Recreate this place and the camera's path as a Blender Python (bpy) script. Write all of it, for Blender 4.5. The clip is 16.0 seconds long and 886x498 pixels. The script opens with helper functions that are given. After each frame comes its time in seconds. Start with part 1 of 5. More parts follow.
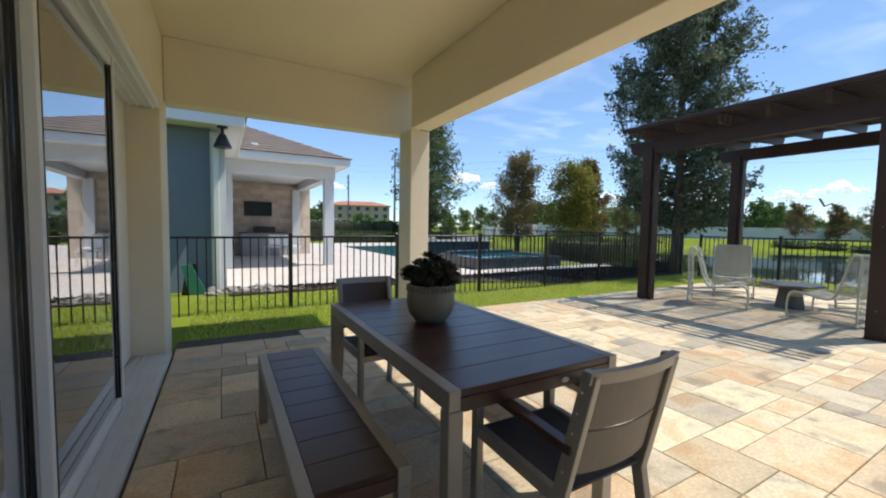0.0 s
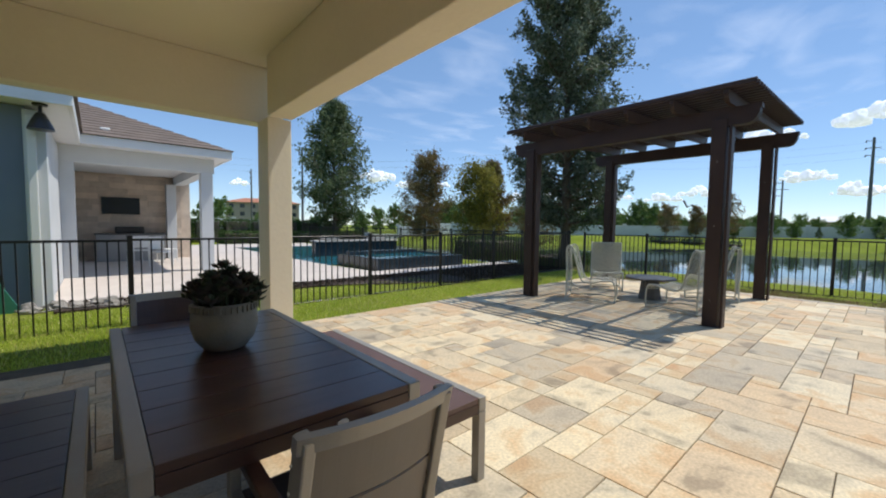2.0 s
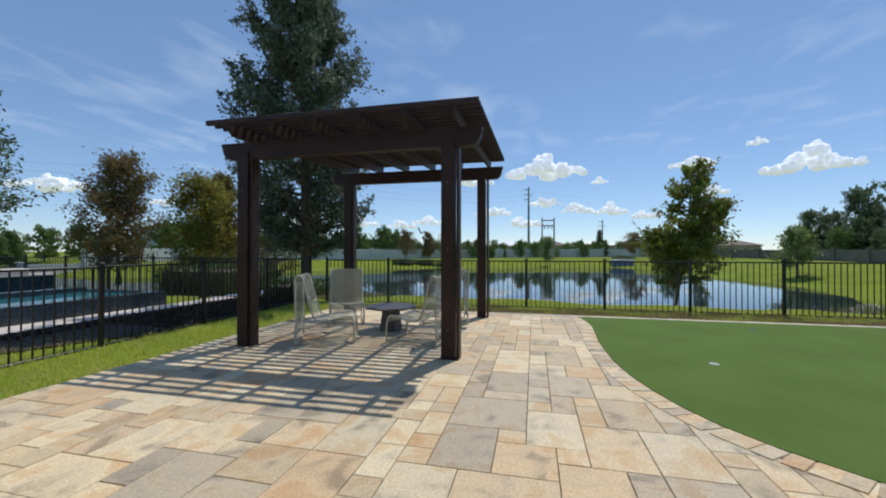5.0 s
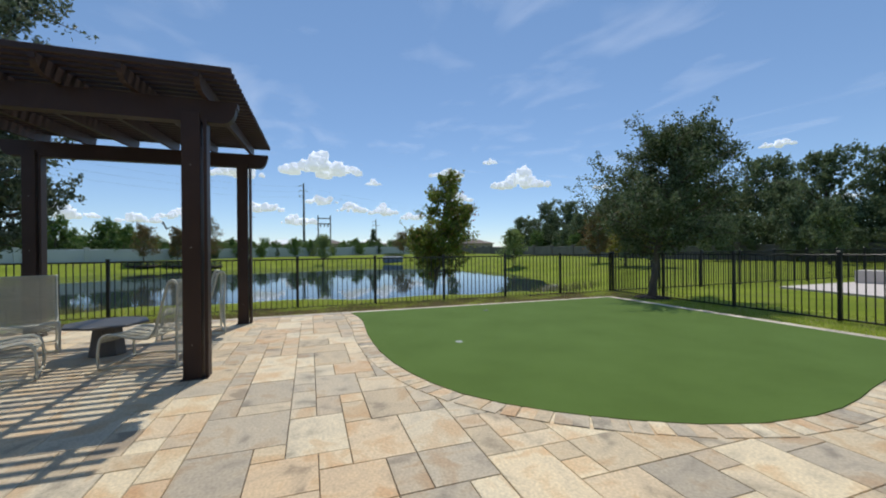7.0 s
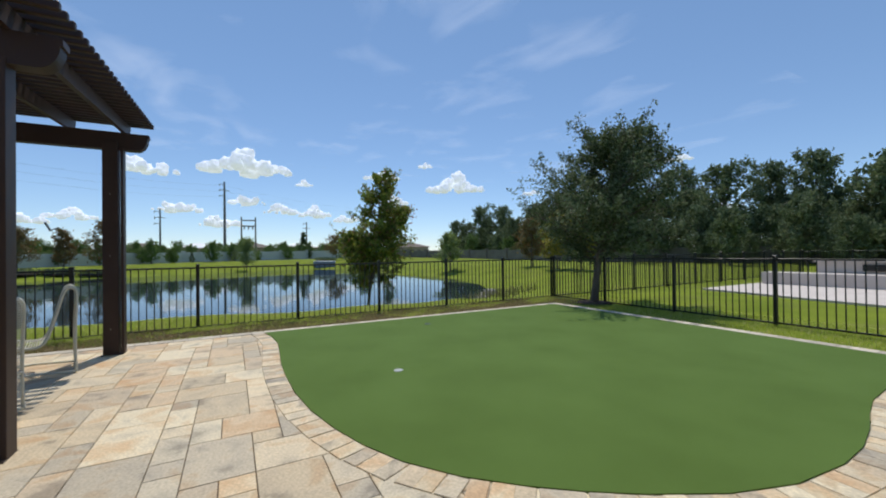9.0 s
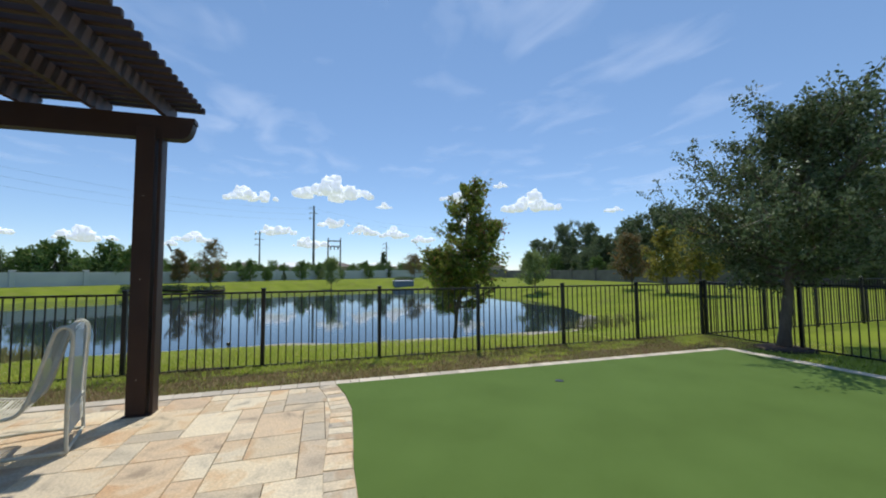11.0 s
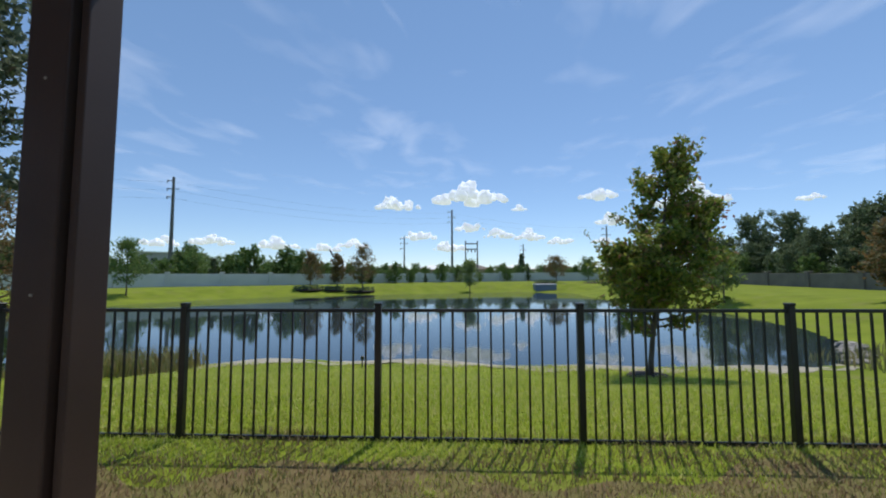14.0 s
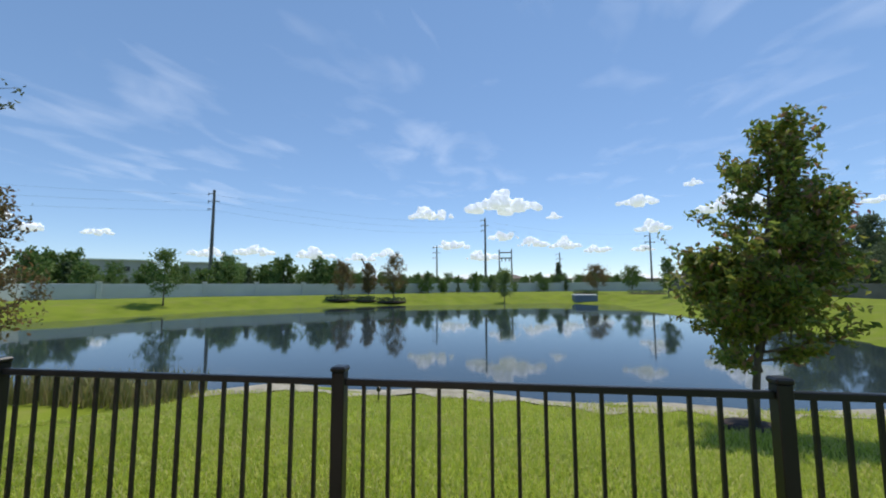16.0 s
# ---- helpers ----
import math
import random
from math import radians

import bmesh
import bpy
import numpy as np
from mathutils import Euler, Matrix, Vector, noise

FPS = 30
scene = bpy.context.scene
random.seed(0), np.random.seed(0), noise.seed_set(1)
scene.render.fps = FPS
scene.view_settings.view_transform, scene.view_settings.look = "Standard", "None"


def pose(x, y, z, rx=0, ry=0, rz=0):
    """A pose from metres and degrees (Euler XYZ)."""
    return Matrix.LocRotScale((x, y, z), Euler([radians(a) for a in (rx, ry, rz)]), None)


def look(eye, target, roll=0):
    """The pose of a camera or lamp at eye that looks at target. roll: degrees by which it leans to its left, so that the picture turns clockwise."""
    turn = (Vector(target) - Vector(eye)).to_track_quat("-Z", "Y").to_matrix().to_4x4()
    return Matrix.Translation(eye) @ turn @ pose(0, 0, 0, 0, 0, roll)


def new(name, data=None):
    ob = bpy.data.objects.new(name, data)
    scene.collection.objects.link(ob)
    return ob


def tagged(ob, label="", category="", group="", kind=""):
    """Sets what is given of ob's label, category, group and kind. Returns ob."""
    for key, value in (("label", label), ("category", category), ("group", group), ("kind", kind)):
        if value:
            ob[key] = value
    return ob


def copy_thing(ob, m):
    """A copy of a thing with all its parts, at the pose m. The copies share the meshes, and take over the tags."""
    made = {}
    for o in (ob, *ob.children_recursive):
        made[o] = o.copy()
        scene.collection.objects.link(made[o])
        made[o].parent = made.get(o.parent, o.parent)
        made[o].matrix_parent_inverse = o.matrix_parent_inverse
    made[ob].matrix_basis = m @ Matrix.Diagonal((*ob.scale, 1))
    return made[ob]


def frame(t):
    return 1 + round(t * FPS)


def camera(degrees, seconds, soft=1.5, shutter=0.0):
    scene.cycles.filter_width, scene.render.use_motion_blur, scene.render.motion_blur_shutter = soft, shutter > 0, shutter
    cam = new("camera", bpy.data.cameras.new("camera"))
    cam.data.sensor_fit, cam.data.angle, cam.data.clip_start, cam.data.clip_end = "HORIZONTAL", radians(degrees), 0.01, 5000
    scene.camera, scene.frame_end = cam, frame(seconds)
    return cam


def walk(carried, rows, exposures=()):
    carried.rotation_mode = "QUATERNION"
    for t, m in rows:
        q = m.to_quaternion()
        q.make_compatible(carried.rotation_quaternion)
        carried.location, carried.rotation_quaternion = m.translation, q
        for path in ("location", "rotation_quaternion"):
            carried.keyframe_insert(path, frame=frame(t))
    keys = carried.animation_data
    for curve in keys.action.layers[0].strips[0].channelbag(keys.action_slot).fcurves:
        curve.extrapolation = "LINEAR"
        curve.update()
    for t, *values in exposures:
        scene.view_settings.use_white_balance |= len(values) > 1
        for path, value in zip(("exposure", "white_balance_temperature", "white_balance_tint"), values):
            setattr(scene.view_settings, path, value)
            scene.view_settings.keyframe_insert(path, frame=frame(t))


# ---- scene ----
cam = camera(97.4, 16.0, soft=2.0)
# seconds, x, y, z, yaw, pitch, roll
PATH = [
    (0, 0.594, 0.300, 1.284, -29.54, -3.37, 0.92),
    (0.5, 0.620, 0.174, 1.286, -27.99, -3.58, 0.91),
    (1, 0.725, 0.115, 1.292, -29.51, -3.77, 0.86),
    (1.5, 0.943, 0.162, 1.301, -34.44, -3.69, 0.80),
    (2, 1.214, 0.262, 1.314, -41.70, -3.40, 0.73),
    (2.5, 1.561, 0.362, 1.333, -48.83, -2.70, 0.65),
    (3, 1.916, 0.517, 1.345, -54.29, -2.02, 0.52),
    (5.5, 2.683, 0.702, 1.328, -84.72, 0.58, -0.11),
    (6, 2.712, 0.677, 1.320, -93.60, 0.43, -0.26),
    (6.5, 2.727, 0.640, 1.313, -101.69, 0.22, -0.41),
    (7, 2.750, 0.594, 1.311, -108.87, 0.05, -0.55),
    (7.5, 2.821, 0.550, 1.312, -115.13, -0.12, -0.64),
    (8, 2.970, 0.501, 1.317, -119.16, -0.12, -0.68),
    (10.5, 5.346, -0.020, 1.398, -112.03, 3.12, -0.54),
    (11, 5.878, 0.001, 1.402, -107.38, 3.45, -0.40),
    (11.5, 6.421, 0.056, 1.404, -102.44, 3.72, -0.27),
    (12, 6.960, 0.106, 1.408, -97.76, 3.89, -0.18),
    (12.5, 7.493, 0.151, 1.412, -93.75, 3.86, -0.16),
    (13, 8.046, 0.158, 1.413, -90.95, 3.95, -0.15),
    (13.5, 8.592, 0.145, 1.417, -88.95, 3.98, -0.15),
    (14, 9.129, 0.125, 1.425, -87.64, 3.92, -0.15),
    (14.5, 9.666, 0.109, 1.432, -86.15, 3.85, -0.13),
    (15, 10.133, 0.093, 1.453, -84.75, 4.02, -0.10),
    (15.5, 10.585, 0.109, 1.495, -83.45, 4.52, -0.11),
    (16, 11.009, 0.172, 1.548, -82.75, 5.28, -0.11),
]
EXPOSURES = [(0.0, 0.50), (1.0, 0.47), (2.0, 0.20), (3.0, -0.02), (5.5, -0.08), (8.0, -0.08), (11.0, 0.07), (13.0, 0.03), (16.0, 0.10)]
walk(cam, [(t, pose(x, y, z, 90 + pitch, 0, yaw) @ pose(0, 0, 0, 0, 0, roll)) for t, x, y, z, yaw, pitch, roll in PATH], EXPOSURES)

# ---- light ----
SUN = Vector((0.45, -0.17, 1.0)).normalized()
world = bpy.data.worlds.new("sky")
world.use_nodes = True
scene.world = world
wn = world.node_tree
sky = wn.nodes.new("ShaderNodeTexSky")
sky.sky_type, sky.sun_disc = "NISHITA", False
sky.sun_elevation, sky.sun_rotation = math.asin(SUN.z), math.atan2(SUN.x, SUN.y)
sky.altitude = 1800
sky.air_density, sky.dust_density, sky.ozone_density = 1.0, 0.0, 2.6
# a thin even haze over the clear sky
haze = wn.nodes.new("ShaderNodeMix")
haze.data_type = "RGBA"
haze.inputs[0].default_value = 0.36
haze.inputs[7].default_value = (1.3, 2.5, 4.45, 1)
wn.links.new(sky.outputs[0], haze.inputs[6])
wn.links.new(haze.outputs[2], wn.nodes["Background"].inputs[0])
wn.nodes["Background"].inputs[1].default_value = 0.145
sun = new("sun", bpy.data.lights.new("sun", "SUN"))
sun.data.energy, sun.data.angle, sun.data.color = 3.4, radians(0.6), (1.0, 0.95, 0.86)
sun.matrix_world = look((30, -10, 60), Vector((30, -10, 60)) - SUN)


# ---- materials ----
def mat(name, a, b, rough=0.7, metal=0.0, scale=3.0, fine=40.0, bump=0.15, per=0.0, stretch=(1, 1, 1), spec=0.5, island=False):
    """Two colours mixed by a broad and a fine noise, with relief; per: how much each piece differs in brightness."""
    m = bpy.data.materials.new(name)
    m.use_nodes = True
    nt = m.node_tree
    n, l = nt.nodes, nt.links
    p = n["Principled BSDF"]
    co = n.new("ShaderNodeTexCoord")
    mp = n.new("ShaderNodeMapping")
    mp.inputs["Scale"].default_value = stretch
    l.new(co.outputs["Object"], mp.inputs[0])
    n1, n2 = n.new("ShaderNodeTexNoise"), n.new("ShaderNodeTexNoise")
    n1.inputs["Scale"].default_value, n2.inputs["Scale"].default_value = scale, fine
    n1.inputs["Detail"].default_value, n2.inputs["Detail"].default_value = 5, 4
    l.new(mp.outputs[0], n1.inputs[0]), l.new(mp.outputs[0], n2.inputs[0])
    add = n.new("ShaderNodeMath")
    add.operation = "MULTIPLY_ADD"
    add.inputs[1].default_value = 0.35
    l.new(n2.outputs[0], add.inputs[0]), l.new(n1.outputs[0], add.inputs[2])
    ramp = n.new("ShaderNodeValToRGB")
    ramp.color_ramp.elements[0].position, ramp.color_ramp.elements[1].position = 0.45, 0.9
    ramp.color_ramp.elements[0].color, ramp.color_ramp.elements[1].color = (*a, 1), (*b, 1)
    l.new(add.outputs[0], ramp.inputs[0])
    out = ramp.outputs[0]
    if per:
        src = n.new("ShaderNodeNewGeometry").outputs["Random Per Island"] if island else n.new("ShaderNodeObjectInfo").outputs["Random"]
        mr = n.new("ShaderNodeMapRange")
        mr.inputs[3].default_value, mr.inputs[4].default_value = 1 - per, 1 + per
        l.new(src, mr.inputs[0])
        mix = n.new("ShaderNodeMix")
        mix.data_type, mix.blend_type = "RGBA", "MULTIPLY"
        mix.inputs[0].default_value = 1
        l.new(out, mix.inputs[6]), l.new(mr.outputs[0], mix.inputs[7])
        out = mix.outputs[2]
    l.new(out, p.inputs["Base Color"])
    p.inputs["Roughness"].default_value, p.inputs["Metallic"].default_value = rough, metal
    p.inputs["Specular IOR Level"].default_value = spec
    if bump:
        bp = n.new("ShaderNodeBump")
        bp.inputs["Strength"].default_value, bp.inputs["Distance"].default_value = bump, 0.01
        l.new(add.outputs[0], bp.inputs["Height"]), l.new(bp.outputs[0], p.inputs["Normal"])
    return m


def leaf_mat(name, colours, through_light=0.35):
    """Leaves whose colour differs leaf by leaf, and which let some light through."""
    m = bpy.data.materials.new(name)
    m.use_nodes = True
    n, l = m.node_tree.nodes, m.node_tree.links
    p = n["Principled BSDF"]
    geo, ramp = n.new("ShaderNodeNewGeometry"), n.new("ShaderNodeValToRGB")
    for i, c in enumerate(colours):
        e = ramp.color_ramp.elements[i] if i < 2 else ramp.color_ramp.elements.new(1)
        e.position, e.color = i / (len(colours) - 1), (*c, 1)
    l.new(geo.outputs["Random Per Island"], ramp.inputs[0])
    l.new(ramp.outputs[0], p.inputs["Base Color"])
    p.inputs["Roughness"].default_value = 0.55
    p.inputs["Specular IOR Level"].default_value = 0.3
    tr, mx = n.new("ShaderNodeBsdfTranslucent"), n.new("ShaderNodeMixShader")
    mx.inputs[0].default_value = through_light
    l.new(ramp.outputs[0], tr.inputs[0])
    l.new(p.outputs[0], mx.inputs[1]), l.new(tr.outputs[0], mx.inputs[2])
    l.new(mx.outputs[0], n["Material Output"].inputs[0])
    return m


def paver_mat(name, island):
    """Tumbled concrete pavers: cream, tan, rust and grey, blotched within each piece."""
    m = bpy.data.materials.new(name)
    m.use_nodes = True
    n, l = m.node_tree.nodes, m.node_tree.links
    p = n["Principled BSDF"]
    co = n.new("ShaderNodeTexCoord")
    src = n.new("ShaderNodeNewGeometry").outputs["Random Per Island"] if island else n.new("ShaderNodeObjectInfo").outputs["Random"]
    geo = n.new("ShaderNodeNewGeometry")
    off = n.new("ShaderNodeMath")
    off.operation = "MULTIPLY"
    off.inputs[1].default_value = 77.0
    l.new(src, off.inputs[0])
    comb = n.new("ShaderNodeVectorMath")
    l.new(geo.outputs["Position"], comb.inputs[0]), l.new(off.outputs[0], comb.inputs[1])
    n1, n2 = n.new("ShaderNodeTexNoise"), n.new("ShaderNodeTexNoise")
    n1.inputs["Scale"].default_value, n1.inputs["Detail"].default_value, n1.inputs["Distortion"].default_value = 3.2, 10, 0.6
    n2.inputs["Scale"].default_value, n2.inputs["Detail"].default_value = 55, 5
    l.new(comb.outputs[0], n1.inputs[0]), l.new(geo.outputs["Position"], n2.inputs[0])
    base = n.new("ShaderNodeValToRGB")
    cols = [(0.622, 0.505, 0.338), (0.479, 0.391, 0.27), (0.704, 0.604, 0.423), (0.53, 0.381, 0.239), (0.632, 0.525, 0.365), (0.377, 0.332, 0.261), (0.581, 0.455, 0.306), (0.683, 0.594, 0.427), (0.439, 0.381, 0.293), (0.643, 0.54, 0.378)]
    for i, c in enumerate(cols):
        e = base.color_ramp.elements[i] if i < 2 else base.color_ramp.elements.new(1)
        e.position, e.color = i / (len(cols) - 1), (*c, 1)
    l.new(src, base.inputs[0])
    blot = n.new("ShaderNodeValToRGB")
    for i, (pos, c) in enumerate([(0.32, (0.58, 0.57, 0.56)), (0.38, (0.86, 0.85, 0.83)), (0.43, (1.0, 0.98, 0.95)), (0.53, (1.12, 1.09, 1.03)), (0.58, (1.02, 0.92, 0.80)), (0.68, (0.98, 0.78, 0.60))]):
        e = blot.color_ramp.elements[i] if i < 2 else blot.color_ramp.elements.new(1)
        e.position, e.color = pos, (*c, 1)
    l.new(n1.outputs[0], blot.inputs[0])
    m1 = n.new("ShaderNodeMix")
    m1.data_type, m1.blend_type = "RGBA", "MULTIPLY"
    m1.inputs[0].default_value = 0.9
    l.new(base.outputs[0], m1.inputs[6]), l.new(blot.outputs[0], m1.inputs[7])
    gr = n.new("ShaderNodeMapRange")
    gr.inputs[1].default_value, gr.inputs[2].default_value, gr.inputs[3].default_value, gr.inputs[4].default_value = 0.3, 0.7, 0.80, 1.13
    l.new(n2.outputs[0], gr.inputs[0])
    m2 = n.new("ShaderNodeMix")
    m2.data_type, m2.blend_type = "RGBA", "MULTIPLY"
    m2.inputs[0].default_value = 1
    l.new(m1.outputs[2], m2.inputs[6]), l.new(gr.outputs[0], m2.inputs[7])
    l.new(m2.outputs[2], p.inputs["Base Color"])
    p.inputs["Roughness"].default_value = 0.72
    bp = n.new("ShaderNodeBump")
    bp.inputs["Strength"].default_value, bp.inputs["Distance"].default_value = 0.35, 0.004
    l.new(n2.outputs[0], bp.inputs["Height"]), l.new(bp.outputs[0], p.inputs["Normal"])
    return m


def glass_mat(name):
    """Tinted glass with a mirror-like solar coating."""
    m = bpy.data.materials.new(name)
    m.use_nodes = True
    n, l = m.node_tree.nodes, m.node_tree.links
    p = n["Principled BSDF"]
    p.inputs["Base Color"].default_value = (0.55, 0.58, 0.58, 1)
    p.inputs["Roughness"].default_value, p.inputs["Transmission Weight"].default_value, p.inputs["IOR"].default_value = 0.0, 1.0, 1.6
    coat, mx = n.new("ShaderNodeBsdfGlossy"), n.new("ShaderNodeMixShader")
    coat.inputs["Color"].default_value, coat.inputs["Roughness"].default_value = (0.88, 0.88, 0.90, 1), 0.0
    mx.inputs[0].default_value = 0.5
    l.new(p.outputs[0], mx.inputs[1]), l.new(coat.outputs[0], mx.inputs[2]), l.new(mx.outputs[0], n["Material Output"].inputs[0])
    return m


def water_mat(name, colour, wave, strength):
    m = mat(name, colour, colour, 0.045, 0, 1, 1, 0)
    n, l = m.node_tree.nodes, m.node_tree.links
    p = n["Principled BSDF"]
    p.inputs["IOR"].default_value = 1.33
    ns, bp, geo = n.new("ShaderNodeTexNoise"), n.new("ShaderNodeBump"), n.new("ShaderNodeNewGeometry")
    ns.inputs["Scale"].default_value, ns.inputs["Detail"].default_value = wave, 3
    bp.inputs["Strength"].default_value, bp.inputs["Distance"].default_value = strength, 0.02
    l.new(geo.outputs["Position"], ns.inputs[0]), l.new(ns.outputs[0], bp.inputs["Height"]), l.new(bp.outputs[0], p.inputs["Normal"])
    return m


STUCCO = mat("cream stucco", (0.75, 0.67, 0.51), (0.81, 0.73, 0.57), 0.85, 0, 1.2, 26, 0.6)
CEIL = mat("cream ceiling paint", (0.78, 0.69, 0.51), (0.82, 0.73, 0.55), 0.85, 0, 0.8, 120, 0.12)
WHITE = mat("white painted metal", (0.74, 0.74, 0.72), (0.80, 0.80, 0.78), 0.45, 0, 2, 60, 0.03)
TRACK = mat("grey aluminium track", (0.60, 0.60, 0.58), (0.70, 0.70, 0.68), 0.45, 0.2, 4, 80, 0.04)
GASKET = mat("black rubber gasket", (0.015, 0.015, 0.015), (0.03, 0.03, 0.03), 0.5, 0, 4, 60, 0.02)
GLASS = glass_mat("tinted window glass")
PANEL = mat("pale interior wall", (0.78, 0.74, 0.65), (0.82, 0.78, 0.70), 0.8, 0, 1, 80, 0.1)
ADDED_ROOM = mat("pale plaster of the added room", (0.66, 0.62, 0.55), (0.72, 0.68, 0.61), 0.9, 0, 1, 50, 0.05)
ALU = mat("taupe powder-coated aluminium", (0.30, 0.28, 0.25), (0.36, 0.34, 0.30), 0.42, 0.35, 3, 200, 0.03)
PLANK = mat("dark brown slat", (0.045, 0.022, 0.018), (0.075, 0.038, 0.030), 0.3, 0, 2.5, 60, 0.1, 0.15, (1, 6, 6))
SLING = mat("taupe sling fabric", (0.26, 0.21, 0.16), (0.31, 0.26, 0.20), 0.75, 0, 3, 300, 0.25)
SEATF = mat("charcoal sling fabric", (0.045, 0.038, 0.042), (0.07, 0.06, 0.062), 0.7, 0, 3, 300, 0.25)
BRONZE = mat("dark brown pergola paint", (0.036, 0.021, 0.017), (0.052, 0.031, 0.025), 0.5, 0, 2, 90, 0.06, spec=0.3)
FENCE = mat("black powder-coated metal", (0.010, 0.010, 0.011), (0.018, 0.018, 0.019), 0.35, 0.2, 5, 120, 0.03)
ROPE = mat("off-white woven rope", (0.52, 0.50, 0.40), (0.62, 0.60, 0.49), 0.7, 0, 20, 200, 0.2)
STONETOP = mat("grey concrete table", (0.10, 0.095, 0.09), (0.15, 0.14, 0.13), 0.55, 0, 4, 70, 0.1)
POT = mat("ribbed grey clay pot", (0.20, 0.18, 0.14), (0.28, 0.25, 0.20), 0.75, 0, 6, 80, 0.25)
SOIL = mat("dark soil", (0.02, 0.015, 0.01), (0.05, 0.035, 0.025), 0.95, 0, 10, 60, 0.6)
MULCH = mat("bark mulch", (0.020, 0.013, 0.010), (0.075, 0.048, 0.034), 0.95, 0, 9, 50, 1.0)
JOINT = mat("joint sand", (0.06, 0.048, 0.036), (0.11, 0.09, 0.066), 0.95, 0, 8, 120, 0.4)
PAVE = paver_mat("tumbled paver", False)
PAVEJ = paver_mat("tumbled paver field", True)
TURF = mat("artificial turf", (0.083, 0.138, 0.027), (0.103, 0.169, 0.037), 0.9, 0, 1.2, 500, 0.7, spec=0.15)
CUPW = mat("pale plastic cup", (0.38, 0.40, 0.38), (0.48, 0.50, 0.48), 0.4)
BLACK = mat("black plastic", (0.01, 0.01, 0.01), (0.02, 0.02, 0.02), 0.35)
NBWALL = mat("blue-grey stucco", (0.165, 0.205, 0.27), (0.19, 0.235, 0.305), 0.85, 0, 1.5, 80, 0.25)
NBTRIM = mat("pale grey stucco", (0.60, 0.62, 0.63), (0.66, 0.68, 0.69), 0.8, 0, 1.5, 80, 0.15)
FASCIA = mat("white fascia paint", (0.78, 0.78, 0.76), (0.82, 0.82, 0.80), 0.5, 0, 2, 50, 0.04)
SHINGLE = mat("brown asphalt shingle", (0.13, 0.10, 0.085), (0.24, 0.19, 0.155), 0.9, 0, 3, 25, 0.5, 0.15, (1, 4, 4))
STONE = mat("cream stacked stone", (0.52, 0.42, 0.33), (0.66, 0.55, 0.44), 0.8, 0, 4, 40, 0.4, 0.18)
DECK = mat("pale pool deck", (0.55, 0.48, 0.43), (0.63, 0.56, 0.50), 0.85, 0, 1.2, 60, 0.15)
TILE = mat("dark blue glass tile", (0.020, 0.032, 0.045), (0.05, 0.07, 0.085), 0.2, 0, 12, 60, 0.05)
POOLW = water_mat("pool water", (0.03, 0.16, 0.20), 5, 0.12)
PONDW = water_mat("pond water", (0.026, 0.040, 0.048), 1.6, 0.05)
BARK = mat("grey-brown bark", (0.09, 0.07, 0.055), (0.20, 0.165, 0.13), 0.95, 0, 6, 40, 0.8, stretch=(1, 1, 0.3))
VINYL = mat("grey-white precast wall", (0.50, 0.52, 0.52), (0.58, 0.60, 0.59), 0.75, 0, 0.4, 12, 0.1)
TERRA = mat("terracotta roof", (0.36, 0.14, 0.08), (0.45, 0.20, 0.12), 0.85, 0, 0.6, 8, 0.3)
BEIGE = mat("beige building plaster", (0.33, 0.27, 0.21), (0.41, 0.34, 0.27), 0.85, 0, 0.2, 5, 0.1)
GREYB = mat("grey building cladding", (0.30, 0.30, 0.30), (0.38, 0.38, 0.37), 0.7, 0, 0.2, 5, 0.05)
WINDARK = mat("dark window", (0.02, 0.025, 0.03), (0.03, 0.035, 0.04), 0.15)
POLE = mat("weathered steel pole", (0.10, 0.10, 0.10), (0.15, 0.145, 0.14), 0.7, 0, 1, 10, 0.1)
GREENP = mat("teal green plastic", (0.04, 0.22, 0.17), (0.06, 0.27, 0.21), 0.45)
ROCK = mat("grey rock", (0.22, 0.20, 0.18), (0.38, 0.35, 0.31), 0.9, 0, 6, 40, 0.6, 0.2)
SAND = mat("pale shore sand", (0.22, 0.20, 0.14), (0.42, 0.38, 0.30), 0.95, 0, 3, 60, 0.4)
GLOW_CLOUD = mat("cloud", (0.66, 0.68, 0.71), (0.72, 0.73, 0.76), 1.0, 0, 0.01, 0.05, 0, spec=0.0)
# a bluish-white glow stands in for scattered light, so the undersides stay white
GLOW_CLOUD.node_tree.nodes["Principled BSDF"].inputs["Emission Color"].default_value = (0.80, 0.87, 1.0, 1)
GLOW_CLOUD.node_tree.nodes["Principled BSDF"].inputs["Emission Strength"].default_value = 0.5
OAKL = leaf_mat("live oak leaves", [(0.054, 0.082, 0.032), (0.108, 0.154, 0.064), (0.18, 0.226, 0.108), (0.234, 0.27, 0.154)], 0.3)
ELML = leaf_mat("grey-green oak leaves", [(0.066, 0.094, 0.056), (0.14, 0.179, 0.112), (0.244, 0.281, 0.206), (0.094, 0.131, 0.066)], 0.3)
MAPL = leaf_mat("maple leaves", [(0.098, 0.161, 0.032), (0.172, 0.247, 0.046), (0.287, 0.345, 0.069), (0.391, 0.38, 0.081), (0.196, 0.27, 0.052), (0.414, 0.207, 0.138)], 0.45)
WILLOW = leaf_mat("light green willow leaves", [(0.17, 0.23, 0.07), (0.24, 0.31, 0.10), (0.30, 0.36, 0.13), (0.20, 0.26, 0.09)], 0.45)
